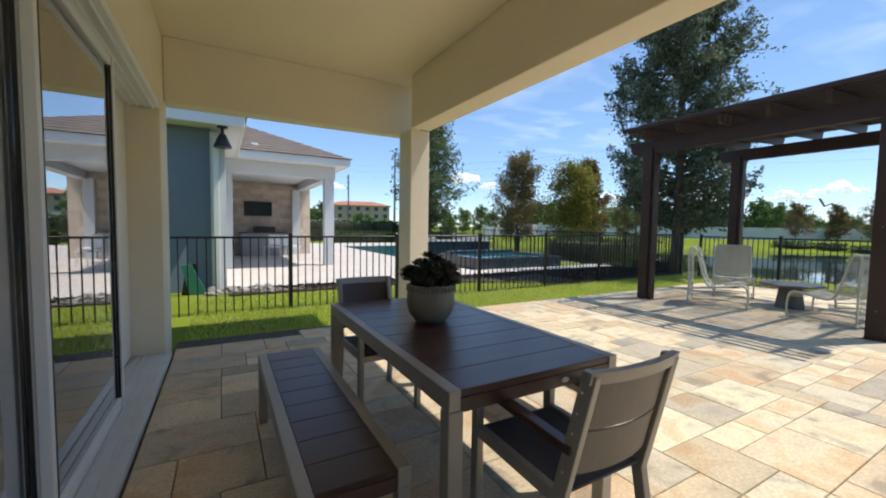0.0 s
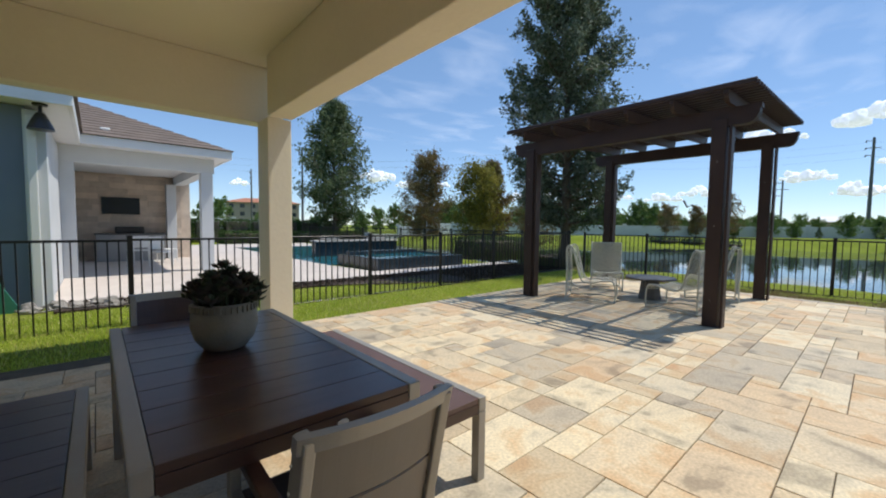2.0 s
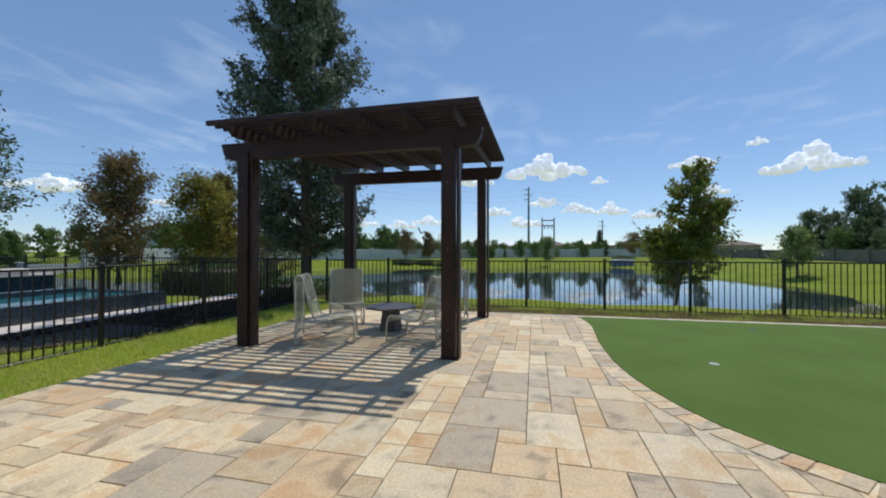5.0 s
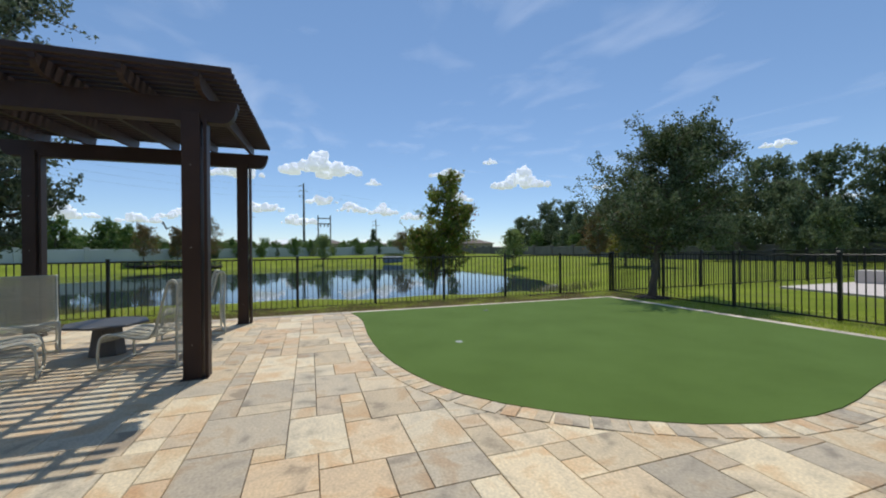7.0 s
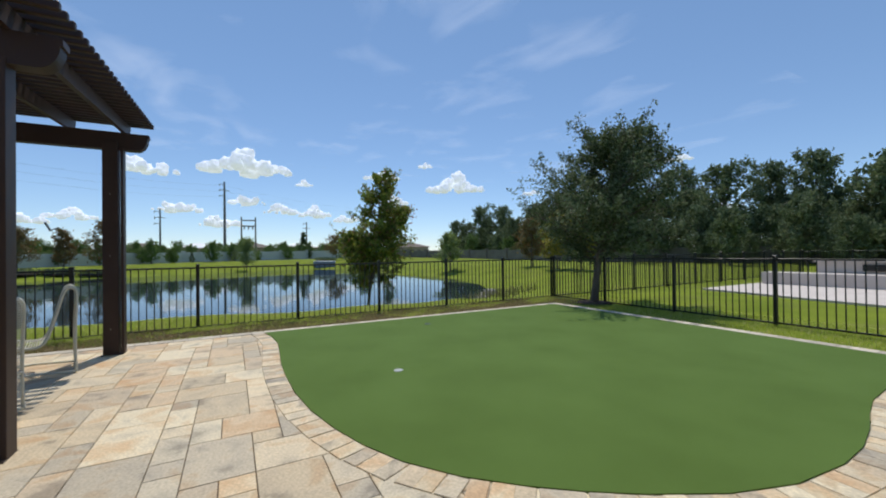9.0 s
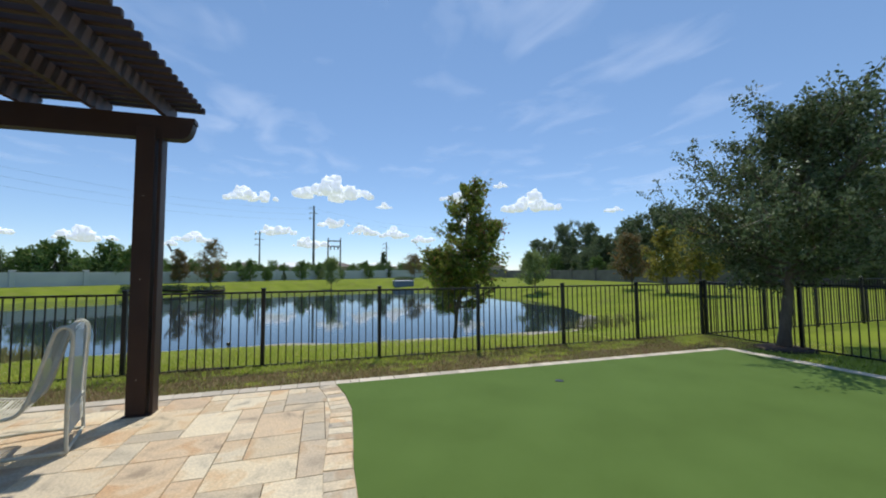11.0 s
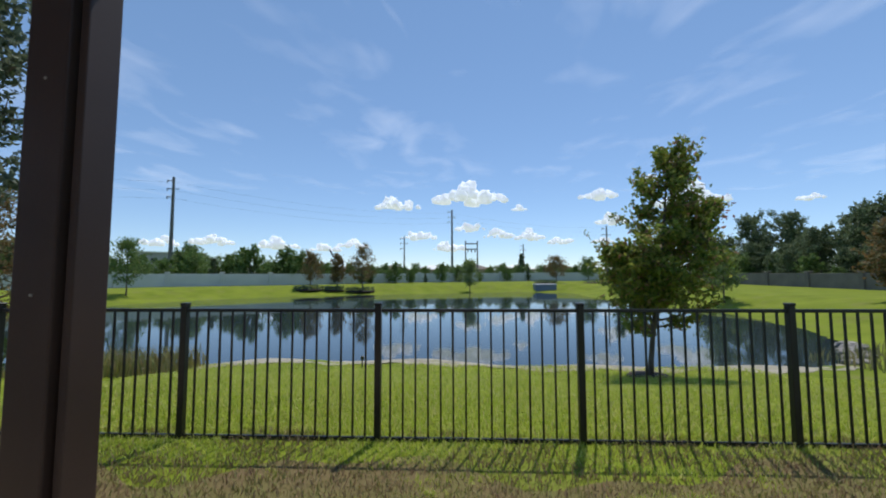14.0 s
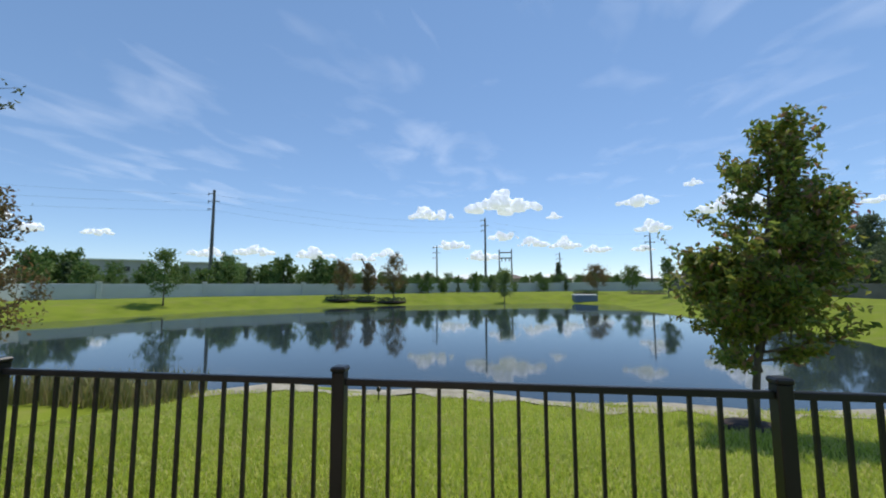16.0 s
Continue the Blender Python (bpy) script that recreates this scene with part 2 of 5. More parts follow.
REDL = leaf_mat("reddish new maple leaves", [(0.36, 0.14, 0.11), (0.42, 0.20, 0.14), (0.30, 0.22, 0.09)], 0.45)
YELL = leaf_mat("yellowing cypress needles", [(0.169, 0.169, 0.034), (0.304, 0.288, 0.051), (0.405, 0.338, 0.068), (0.135, 0.151, 0.043)], 0.45)
RUST = leaf_mat("rusty cypress needles", [(0.186, 0.132, 0.054), (0.296, 0.171, 0.07), (0.155, 0.155, 0.062), (0.233, 0.202, 0.093)], 0.4)
PINE = leaf_mat("dark pine needles", [(0.07, 0.10, 0.05), (0.12, 0.17, 0.08), (0.18, 0.23, 0.11), (0.24, 0.28, 0.14)], 0.35)
GREENT = leaf_mat("mid green leaves", [(0.069, 0.138, 0.034), (0.121, 0.207, 0.052), (0.172, 0.259, 0.069), (0.224, 0.276, 0.086)], 0.35)
HEDGE = leaf_mat("hedge leaves", [(0.028, 0.056, 0.017), (0.056, 0.112, 0.028), (0.098, 0.154, 0.042), (0.140, 0.196, 0.056)], 0.3)
SUCC = leaf_mat("dusty succulent leaves", [(0.035, 0.05, 0.03), (0.06, 0.08, 0.045), (0.09, 0.075, 0.06), (0.05, 0.035, 0.035)], 0.1)
BLADE = leaf_mat("grass blades", [(0.345, 0.437, 0.057), (0.483, 0.564, 0.081), (0.575, 0.621, 0.127), (0.667, 0.598, 0.276)], 0.5)
DRYBL = leaf_mat("half-dry grass blades", [(0.17, 0.20, 0.05), (0.27, 0.27, 0.08), (0.40, 0.29, 0.16), (0.20, 0.13, 0.08), (0.44, 0.30, 0.19)], 0.35)
REED = leaf_mat("dry reeds", [(0.20, 0.22, 0.07), (0.30, 0.28, 0.11), (0.36, 0.30, 0.16)], 0.3)


def lawn_mat():
    """Lawn: bright green with straw patches, sandy at the water's edge and worn near the fence."""
    m = mat("lawn", (0.125, 0.168, 0.014), (0.205, 0.25, 0.026), 0.95, 0, 0.55, 28, 0.9, spec=0.1)
    n, l = m.node_tree.nodes, m.node_tree.links
    p = n["Principled BSDF"]
    old = p.inputs["Base Color"].links[0].from_socket
    geo, ns, rp, mix = n.new("ShaderNodeNewGeometry"), n.new("ShaderNodeTexNoise"), n.new("ShaderNodeValToRGB"), n.new("ShaderNodeMix")
    ns.inputs["Scale"].default_value, ns.inputs["Detail"].default_value = 0.9, 7
    l.new(geo.outputs["Position"], ns.inputs[0])
    rp.color_ramp.elements[0].position, rp.color_ramp.elements[1].position = 0.52, 0.72
    rp.color_ramp.elements[0].color, rp.color_ramp.elements[1].color = (0, 0, 0, 1), (0.42, 0.42, 0.42, 1)
    l.new(ns.outputs[0], rp.inputs[0])
    mix.data_type = "RGBA"
    mix.inputs[7].default_value = (0.22, 0.19, 0.08, 1)
    l.new(rp.outputs[0], mix.inputs[0]), l.new(old, mix.inputs[6]), l.new(mix.outputs[2], p.inputs["Base Color"])
    return m


LAWN = lawn_mat()
WORN = mat("worn grass", (0.17, 0.115, 0.065), (0.15, 0.155, 0.045), 0.95, 0, 1.5, 40, 0.9, spec=0.1)


# ---- building helpers ----
def box(bm, x0, x1, y0, y1, z0, z1, m=None):
    vs = [bm.verts.new(v if m is None else m @ Vector(v)) for v in ((x0, y0, z0), (x1, y0, z0), (x1, y1, z0), (x0, y1, z0), (x0, y0, z1), (x1, y0, z1), (x1, y1, z1), (x0, y1, z1))]
    for f in ((3, 2, 1, 0), (4, 5, 6, 7), (0, 1, 5, 4), (1, 2, 6, 5), (2, 3, 7, 6), (3, 0, 4, 7)):
        bm.faces.new([vs[i] for i in f])
    return bm


def slab(*b, bevel=0.0, seg=2, m=None):
    bm = box(bmesh.new(), *b, m=m)
    if bevel:
        bmesh.ops.bevel(bm, geom=bm.edges[:], offset=bevel, segments=seg, affect="EDGES", profile=0.6)
    return bm


def tube(bm, pts, radii, n=8, cap=True):
    """A tapered tube along points."""
    rings = []
    pts = [Vector(p) for p in pts]
    if isinstance(radii, (int, float)):
        radii = [radii] * len(pts)
    side = None
    for i, p in enumerate(pts):
        d = (pts[min(i + 1, len(pts) - 1)] - pts[max(i - 1, 0)]).normalized()
        if side is None:
            side = d.orthogonal().normalized()
        side = (side - d * side.dot(d)).normalized()
        up = d.cross(side)
        rings.append([bm.verts.new(p + float(radii[i]) * (math.cos(a) * side + math.sin(a) * up)) for a in (2 * math.pi * k / n for k in range(n))])
    for a, b in zip(rings, rings[1:]):
        for k in range(n):
            bm.faces.new((a[k], a[(k + 1) % n], b[(k + 1) % n], b[k]))
    if cap:
        bm.faces.new(rings[0][::-1]), bm.faces.new(rings[-1])
    return bm


def lathe(profile, n=32):
    """A turned shape from (radius, height) rows."""
    bm = bmesh.new()
    rings = [[bm.verts.new((r * math.cos(2 * math.pi * k / n), r * math.sin(2 * math.pi * k / n), z)) for k in range(n)] for r, z in profile]
    for a, b in zip(rings, rings[1:]):
        for k in range(n):
            bm.faces.new((a[k], a[(k + 1) % n], b[(k + 1) % n], b[k]))
    bm.faces.new(rings[0][::-1]), bm.faces.new(rings[-1])
    return bm


def extrude(outline, z0, z1):
    """An upright prism over an outline of (x, y)."""
    bm = bmesh.new()
    lo, hi = [bm.verts.new((x, y, z0)) for x, y in outline], [bm.verts.new((x, y, z1)) for x, y in outline]
    bm.faces.new(hi), bm.faces.new(lo[::-1])
    for i in range(len(lo)):
        j = (i + 1) % len(lo)
        bm.faces.new((lo[i], lo[j], hi[j], hi[i]))
    bmesh.ops.recalc_face_normals(bm, faces=bm.faces[:])
    return bm


def mesh_of(name, bm, material, smooth=False):
    me = bpy.data.meshes.new(name)
    bm.to_mesh(me)
    bm.free()
    me.materials.append(material)
    if smooth:
        me.polygons.foreach_set("use_smooth", [True] * len(me.polygons))
    return me


def part(name, bm, material, parent, label="", smooth=False, m=None):
    ob = new(name, bm if isinstance(bm, bpy.types.Mesh) else mesh_of(name, bm, material, smooth))
    ob.parent = parent
    if m is not None:
        ob.matrix_basis = m
    return tagged(ob, label)


def structure(name, bm, material, label, category):
    return tagged(new(name, mesh_of(name, bm, material)), label, category, kind="structure")


def thing(name, label, category, m=None, group=""):
    ob = new(name)
    if m is not None:
        ob.matrix_basis = m
    return tagged(ob, label, category, group)


def single(name, bm, material, label, category, m=None, smooth=False, group="", kind=""):
    ob = new(name, mesh_of(name, bm, material, smooth))
    if m is not None:
        ob.matrix_basis = m
    return tagged(ob, label, category, group, kind)


def raw(name, verts, faces, material):
    me = bpy.data.meshes.new(name)
    me.from_pydata(np.asarray(verts).tolist(), [], np.asarray(faces).tolist() if not isinstance(faces, list) else faces)
    me.materials.append(material)
    return me


def leaf_mesh(name, centres, size, material, rng, flat=0.0, ratio=0.5):
    """Pointed four-cornered leaves, one at each centre, turned at random."""
    c = np.asarray(centres, float)
    k = len(c)
    d = rng.normal(size=(k, 3))
    d[:, 2] *= 1 - flat
    d /= np.linalg.norm(d, axis=1)[:, None]
    s = np.cross(d, rng.normal(size=(k, 3)))
    s /= np.linalg.norm(s, axis=1)[:, None]
    L = size * rng.uniform(0.6, 1.3, (k, 1))
    nrm = np.cross(d, s) * L * 0.18
    v = np.stack([c - d * L * 0.5, c + s * L * ratio * 0.5 + nrm, c + d * L * 0.5, c - s * L * ratio * 0.5 + nrm], 1).reshape(-1, 3)
    i = np.arange(k)[:, None] * 4
    return raw(name, v, i + np.array([[0, 1, 2, 3]]), material)


# ---- ground and pond ----
WATER = -1.2
POND = np.array([(21.5, 70), (21.2, 34), (19.6, 13), (20.0, 8.3), (21.0, 6.4), (21.1, 1.2), (20.4, -2.4), (20.5, -10), (21.6, -11.8), (23.4, -14), (30, -16.6), (37, -18), (48, -16), (60, -15.5), (68, -17), (72, -9), (66, 3), (63, 13), (57, 22), (50.5, 28.5), (44, 31), (38, 33), (33, 38), (30, 70)])


def pond_distance(x, y):
    """Distance to the shore, negative over the water."""
    d = np.full(x.shape, 1e9)
    inside = np.zeros(x.shape, bool)
    for (ax, ay), (bx, by) in zip(POND, np.roll(POND, -1, 0)):
        ex, ey = bx - ax, by - ay
        t = np.clip(((x - ax) * ex + (y - ay) * ey) / (ex * ex + ey * ey), 0, 1)
        d = np.minimum(d, np.hypot(x - ax - t * ex, y - ay - t * ey))
        cross = (ay > y) != (by > y)
        with np.errstate(divide="ignore", invalid="ignore"):
            inside ^= cross & (x < (bx - ax) * (y - ay) / (by - ay) + ax)
    return np.where(inside, -d, d)


def ground_z(x, y):
    x, y = np.asarray(x, float), np.asarray(y, float)
    d = pond_distance(x, y) + 0.25 * np.sin(1.7 * y) * np.cos(0.9 * x)
    s = np.clip(d / 7.6, 0, 1)
    z = WATER + 0.03 + 1.08 * s * s * (3 - 2 * s)
    z = z + np.clip((np.hypot(x - 30, y - 5) - 36) / 40, 0, 1) * 0.45
    return np.where(d < 0, WATER + np.maximum(d * 0.25, -1.2), z)


gx = np.concatenate([[-4000, -1000, -300, -90, -40], np.arange(-20, 11, 1.0), np.arange(11, 24, 0.33), np.arange(24, 100, 1.0), [120, 160, 300, 1000, 4000]])
gy = np.concatenate([[-4000, -1000, -300, -110, -70], np.arange(-50, -16, 1.0), np.arange(-16, 16, 0.4), np.arange(16, 72, 1.0), [90, 130, 300, 1000, 4000]])
GX, GY = np.meshgrid(gx, gy, indexing="ij")
GZ = ground_z(GX, GY)
ny = len(gy)
ii = (np.arange(len(gx) - 1)[:, None] * ny + np.arange(ny - 1)[None]).reshape(-1, 1)
me = raw("ground", np.stack([GX, GY, GZ], -1).reshape(-1, 3), ii + np.array([[0, ny, ny + 1, 1]]), LAWN)
me.polygons.foreach_set("use_smooth", [True] * len(me.polygons))
tagged(new("ground", me), "green lawn sloping down to a pond with straw patches", "lawn", kind="structure")
bm = bmesh.new()
bm.faces.new([bm.verts.new((x, y, WATER)) for x, y in [(18.5, -22), (80, -22), (80, 75), (18.5, 75)]])
structure("water", bm, PONDW, "still dark pond water mirroring the sky", "pond")

# ---- the house and its covered patio ----
CEILING, BEAM = 3.12, 2.48
structure("wall_house", slab(-0.45, 0.10, 4.82, 5.34, -0.1, CEILING, bevel=0.012), STUCCO, "cream stucco house wall beside the sliding door", "wall")
structure("wall_header", slab(-0.30, 0.10, -4.0, 4.818, 2.40, CEILING, bevel=0.01), STUCCO, "cream stucco header above the sliding door", "wall")
# unseen column, added; the patio roof stops here to let more light in
structure("column_unseen", slab(2.64, 2.90, -2.36, -2.002, -0.1, BEAM - 0.002, bevel=0.012), STUCCO, "unseen cream stucco column added where the patio roof ends", "column")
structure("beam_side", slab(2.64, 2.90, -2.4, 4.757, BEAM, CEILING, bevel=0.012), STUCCO, "cream stucco beam along the open side", "beam")
structure("beam_end", slab(0.102, 2.94, 5.12, 5.36, BEAM, CEILING, bevel=0.012), STUCCO, "cream stucco beam across the patio end", "beam")
structure("column_corner", slab(2.64, 2.90, 4.76, 5.118, -0.1, BEAM - 0.002, bevel=0.012), STUCCO, "square cream stucco corner column", "column")
structure("ceiling", slab(-0.45, 2.98, -2.44, 5.40, CEILING + 0.002, CEILING + 0.25), CEIL, "smooth cream painted patio ceiling", "ceiling")
# roof slabs out of view, added to block the sun; the front sets the shadow line
structure("roof_house", slab(-6.0, 0.2, -5.0, -2.702, CEILING + 0.254, CEILING + 0.42, bevel=0.02), FASCIA, "unseen white roof slab of the house, blocking the sun", "roof")
structure("roof_edge", slab(-6.0, 3.35, -2.7, 5.75, CEILING + 0.254, CEILING + 0.42, bevel=0.02), FASCIA, "unseen white roof slab of the house, blocking the sun", "roof")
# unseen room added behind the panes, pale to brighten them and the patio
structure("wall_room_back", slab(-5.0, -4.8, -4.0, 5.3, -0.1, CEILING), ADDED_ROOM, "pale back wall of the room added behind the glass", "wall")
structure("wall_room_end", slab(-4.8, -0.452, 4.9, 5.3, -0.1, CEILING), ADDED_ROOM, "pale end wall of the room added behind the glass", "wall")
structure("wall_room_side", slab(-4.8, -0.452, -4.3, -4.0, -0.1, CEILING), ADDED_ROOM, "pale side wall of the room added behind the glass", "wall")
structure("ceiling_room", slab(-4.8, -0.452, -3.99, 4.89, 2.75, 2.9), ADDED_ROOM, "pale ceiling of the room added behind the glass", "ceiling")
structure("floor_room", slab(-4.8, -0.30, -3.99, 4.81, -0.1, 0.0), ADDED_ROOM, "pale floor of the room added behind the glass", "floor")
structure("wall_pocket", slab(-0.30, -0.16, 3.2, 4.818, 0.03, 2.398), PANEL, "pale wall panel behind the sliding door", "wall")


def sliding_panel(x, y0, y1, z0, z1):
    """One glazed leaf: white stiles and rails with a black inner gasket."""
    door = thing("sliding_door", "white framed glass sliding door reflecting the garden", "sliding door", group="patio sliding doors")
    for nm, b in (("stile", (x - 0.02, x + 0.02, y0, y0 + 0.04, z0, z1)), ("stile", (x - 0.02, x + 0.03, y1 - 0.045, y1, z0, z1)),
                  ("rail", (x - 0.02, x + 0.02, y0 + 0.041, y1 - 0.046, z0, z0 + 0.075)), ("rail", (x - 0.02, x + 0.02, y0 + 0.041, y1 - 0.046, z1 - 0.06, z1))):
        part(nm, slab(*b, bevel=0.004), WHITE, door)
    for b in ((x + 0.0075, x + 0.021, y1 - 0.054, y1 - 0.047, z0 + 0.077, z1 - 0.062), (x + 0.0075, x + 0.021, y0 + 0.042, y0 + 0.05, z0 + 0.077, z1 - 0.062)):
        part("gasket", slab(*b), GASKET, door, "black rubber gasket")
    pane = part("pane", slab(x - 0.006, x + 0.006, y0 + 0.041, y1 - 0.046, z0 + 0.076, z1 - 0.061), GLASS, door, "tinted glass pane")
    pane.visible_shadow = False
    return door


sliding_panel(-0.03, 2.37, 3.60, 0.035, 2.33)
sliding_panel(-0.085, 1.30, 2.43, 0.035, 2.33)
sliding_panel(-0.03, 0.26, 1.36, 0.035, 2.33)
sliding_panel(-0.085, -0.82, 0.32, 0.035, 2.33)
sliding_panel(-0.03, -1.9, -0.76, 0.035, 2.33)
for nm, z0, z1, lb in (("door_track_sill", -0.02, 0.022, "grey aluminium sill with door tracks"), ("door_track_head", 2.335, 2.398, "white aluminium head track above sliding doors")):
    tr = thing(nm, lb, "door track")
    tagged(tr, kind="structure")
    part("base", slab(-0.158, 0.15 if z0 < 0 else 0.098, -3.95, 4.81, z0, z1, bevel=0.003), TRACK if z0 < 0 else WHITE, tr)
    for x in (-0.115, -0.058, -0.002, 0.055):
        part("rib", slab(x - 0.006, x + 0.006, -3.95, 4.81, z1 if z0 < 0 else z0 - 0.02, z1 + 0.012 if z0 < 0 else z0), TRACK if z0 < 0 else WHITE, tr)
part("rim", slab(0.10, 0.148, -3.95, 4.81, 0.0225, 0.035, bevel=0.003), TRACK, tr)

light = thing("ceiling_light", "small white recessed light in the patio ceiling", "ceiling light", pose(1.38, 3.52, CEILING - 0.001, 180, 0, 0))
part("trim", lathe([(0.055, 0.0), (0.085, 0.001), (0.085, 0.008), (0.06, 0.012)], 28), WHITE, light)
part("lens", lathe([(0.058, 0.0015), (0.055, 0.006), (0.01, 0.007)], 28), CUPW, light)

# ---- pergola ----
pergola = thing("pergola", "dark brown slatted pergola on four posts over the paving", "pergola")
PX, PY = (7.43, 10.62), (1.72, 4.70)
BZ = {7.43: (2.66, 2.89), 10.62: (2.83, 3.07)}
for x in PX:
    for y in PY:
        post = part("post", slab(x - 0.075, x + 0.075, y - 0.06, y + 0.11, -0.02, BZ[x][0] + 0.1, bevel=0.008), BRONZE, pergola)
        part("post_fin", slab(x - 0.055, x + 0.095, y - 0.118, y - 0.084, -0.02, BZ[x][0] + 0.04, bevel=0.006), BRONZE, post)
        part("base_plate", slab(x - 0.1, x + 0.1, y - 0.12, y + 0.13, 0.0, 0.008, bevel=0.002), BRONZE, post)
        for z in (0.35, 1.35, 2.2):
            part("screw", slab(x - 0.079, x - 0.074, y + 0.02, y + 0.03, z, z + 0.01, bevel=0.001), ALU, post, "small bright screw head")


def profile_end(length, height, thick):
    """A beam along y from 0, both ends scooped in a rounded nose."""
    left = [(0.14, 0.0)] + [(0.13 - 0.13 * math.sin(math.pi / 2 * k / 8), (height - 0.05) * (1 - math.cos(math.pi / 2 * k / 8))) for k in range(9)] + [(0.0, height - 0.05), (-0.015, height - 0.05), (-0.015, height)]
    right = [(length - y, z) for y, z in left[::-1]]
    out = left + right
    bm = bmesh.new()
    a = [bm.verts.new((-thick / 2, y, z)) for y, z in out]
    b = [bm.verts.new((thick / 2, y, z)) for y, z in out]
    bm.faces.new(a), bm.faces.new(b[::-1])
    for i in range(len(a)):
        j = (i + 1) % len(a)
        bm.faces.new((a[j], a[i], b[i], b[j]))
    bmesh.ops.recalc_face_normals(bm, faces=bm.faces[:])
    return bm


for x in PX:
    part("beam", profile_end(3.76, BZ[x][1] - BZ[x][0], 0.13), BRONZE, pergola, m=pose(x + 0.02, 1.33, BZ[x][0]))
RY = [1.60 + 0.605 * k for k in range(6)]
slope = math.atan2(3.07 - 2.89, 10.62 - 7.43)
rafter = mesh_of("rafter", profile_end(3.88, 0.15, 0.05), BRONZE)
for y in RY:
    # a rafter lies along x: turned from y, tilted with the roof
    part("rafter", rafter, None, pergola, m=pose(7.0, y, 2.89 - 0.43 * math.tan(slope) + 0.004) @ pose(0, 0, 0, 0, -math.degrees(slope), 0) @ pose(0, 0, 0, 0, 0, -90))
slat = mesh_of("slat", slab(-0.026, 0.026, 1.30, 4.98, 0, 0.065, bevel=0.008, seg=1), BRONZE)
for k in range(27):
    x = 6.99 + 0.1497 * k
    part("slat", slat, None, pergola, m=pose(x, 0, 2.89 + (x - 7.43) * math.tan(slope) + 0.158))


# ---- dining set ----
def slatted_top(parent, x0, x1, y0, y1, z0, z1, n, frame_m, slat_m, mat_end):
    """A top of cross planks between two side rails."""
    rail = 0.05
    for x in (x0, x1 - rail):
        part("side_rail", slab(x, x + rail, y0, y1, z0 - 0.045, z1 + 0.002, bevel=0.005), frame_m, parent)
    w = (y1 - y0 - 0.01) / n
    pl = mesh_of("plank", slab(0, x1 - x0 - 2 * rail - 0.004, 0, w - 0.003, z0, z1, bevel=0.002), slat_m)
    for k in range(n):
        part("plank", pl, None, parent, m=pose(x0 + rail + 0.002, y0 + 0.005 + k * w, 0))
    for y in (y0, y1 - 0.025):
        part("end_rail", slab(x0 + rail + 0.001, x1 - rail - 0.001, y + 0.003, y + 0.022, z0 - 0.055, z0 - 0.002, bevel=0.003), mat_end, parent, "dark brown end rail")


table = thing("dining_table", "outdoor dining table with dark brown slats and taupe metal frame", "table")
slatted_top(table, 1.25, 2.12, 1.40, 3.06, 0.695, 0.722, 9, ALU, PLANK, PLANK)
for x in (1.25, 2.06):
    for y in (1.40, 3.00):
        part("leg", slab(x, x + 0.06, y, y + 0.06, 0.0, 0.648, bevel=0.005), ALU, table)
badge = lathe([(0.012, 0), (0.02, 0.001), (0.02, 0.004)], 16)
bmesh.ops.scale(badge, vec=(1, 0.55, 1), verts=badge.verts)
part("badge", badge, TRACK, table, "small oval metal badge", m=pose(1.80, 1.402, 0.668, 90, 0, 0))


def bench(x0, x1, y0, y1, label, colour):
    b = thing("bench", label, "bench", group="benches at the dining table")
    slatted_top(b, x0, x1, y0, y1, 0.415, 0.44, 9 if colour is PLANK else 1, ALU, colour, PLANK)
    for x in (x0, x1 - 0.05):
        for y in (y0, y1 - 0.05):
            part("leg", slab(x, x + 0.05, y, y + 0.05, 0.0, 0.369, bevel=0.004), ALU, b)
    return b


# sunlight on this top is put into its colour, lighter than the shaded bench's
SUNLIT_TOP = mat("sunlit reddish brown bench top", (0.085, 0.05, 0.042), (0.12, 0.07, 0.06), 0.5, 0, 2, 80, 0.1)
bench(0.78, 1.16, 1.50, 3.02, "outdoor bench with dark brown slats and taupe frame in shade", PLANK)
bench(2.30, 2.69, 1.57, 3.24, "outdoor bench in sun with top coloured a sunlit reddish brown, taupe frame", SUNLIT_TOP)


def curved_panel(width, z0, z1, thick, bow, lean, n=10):
    """An upright panel bowed backwards across its width and leaning with height; it faces +y."""
    bm = bmesh.new()
    rows = []
    for f in (0, 1):
        for z in (z0, z1):
            rows.append([bm.verts.new((-width / 2 + width * k / n, -bow * (1 - (2 * k / n - 1) ** 2) - lean * (z - z0) / max(z1 - z0, 1e-6) - f * thick, z)) for k in range(n + 1)])
    a, b, c, d = rows
    for k in range(n):
        bm.faces.new((a[k], a[k + 1], b[k + 1], b[k])), bm.faces.new((c[k + 1], c[k], d[k], d[k + 1]))
        bm.faces.new((b[k], b[k + 1], d[k + 1], d[k])), bm.faces.new((a[k + 1], a[k], c[k], c[k + 1]))
    bm.faces.new((a[0], b[0], d[0], c[0])), bm.faces.new((a[n], c[n], d[n], b[n]))
    bmesh.ops.recalc_face_normals(bm, faces=bm.faces[:])
    return bm


def bar(p, q, w, h):
    """A square bar from p to q."""
    p, q = Vector(p), Vector(q)
    L = (q - p).length
    return slab(-w / 2, w / 2, -h / 2, h / 2, 0, L, bevel=min(w, h) * 0.18, seg=2, m=Matrix.Translation(p) @ (q - p).to_track_quat("Z", "Y").to_matrix().to_4x4())


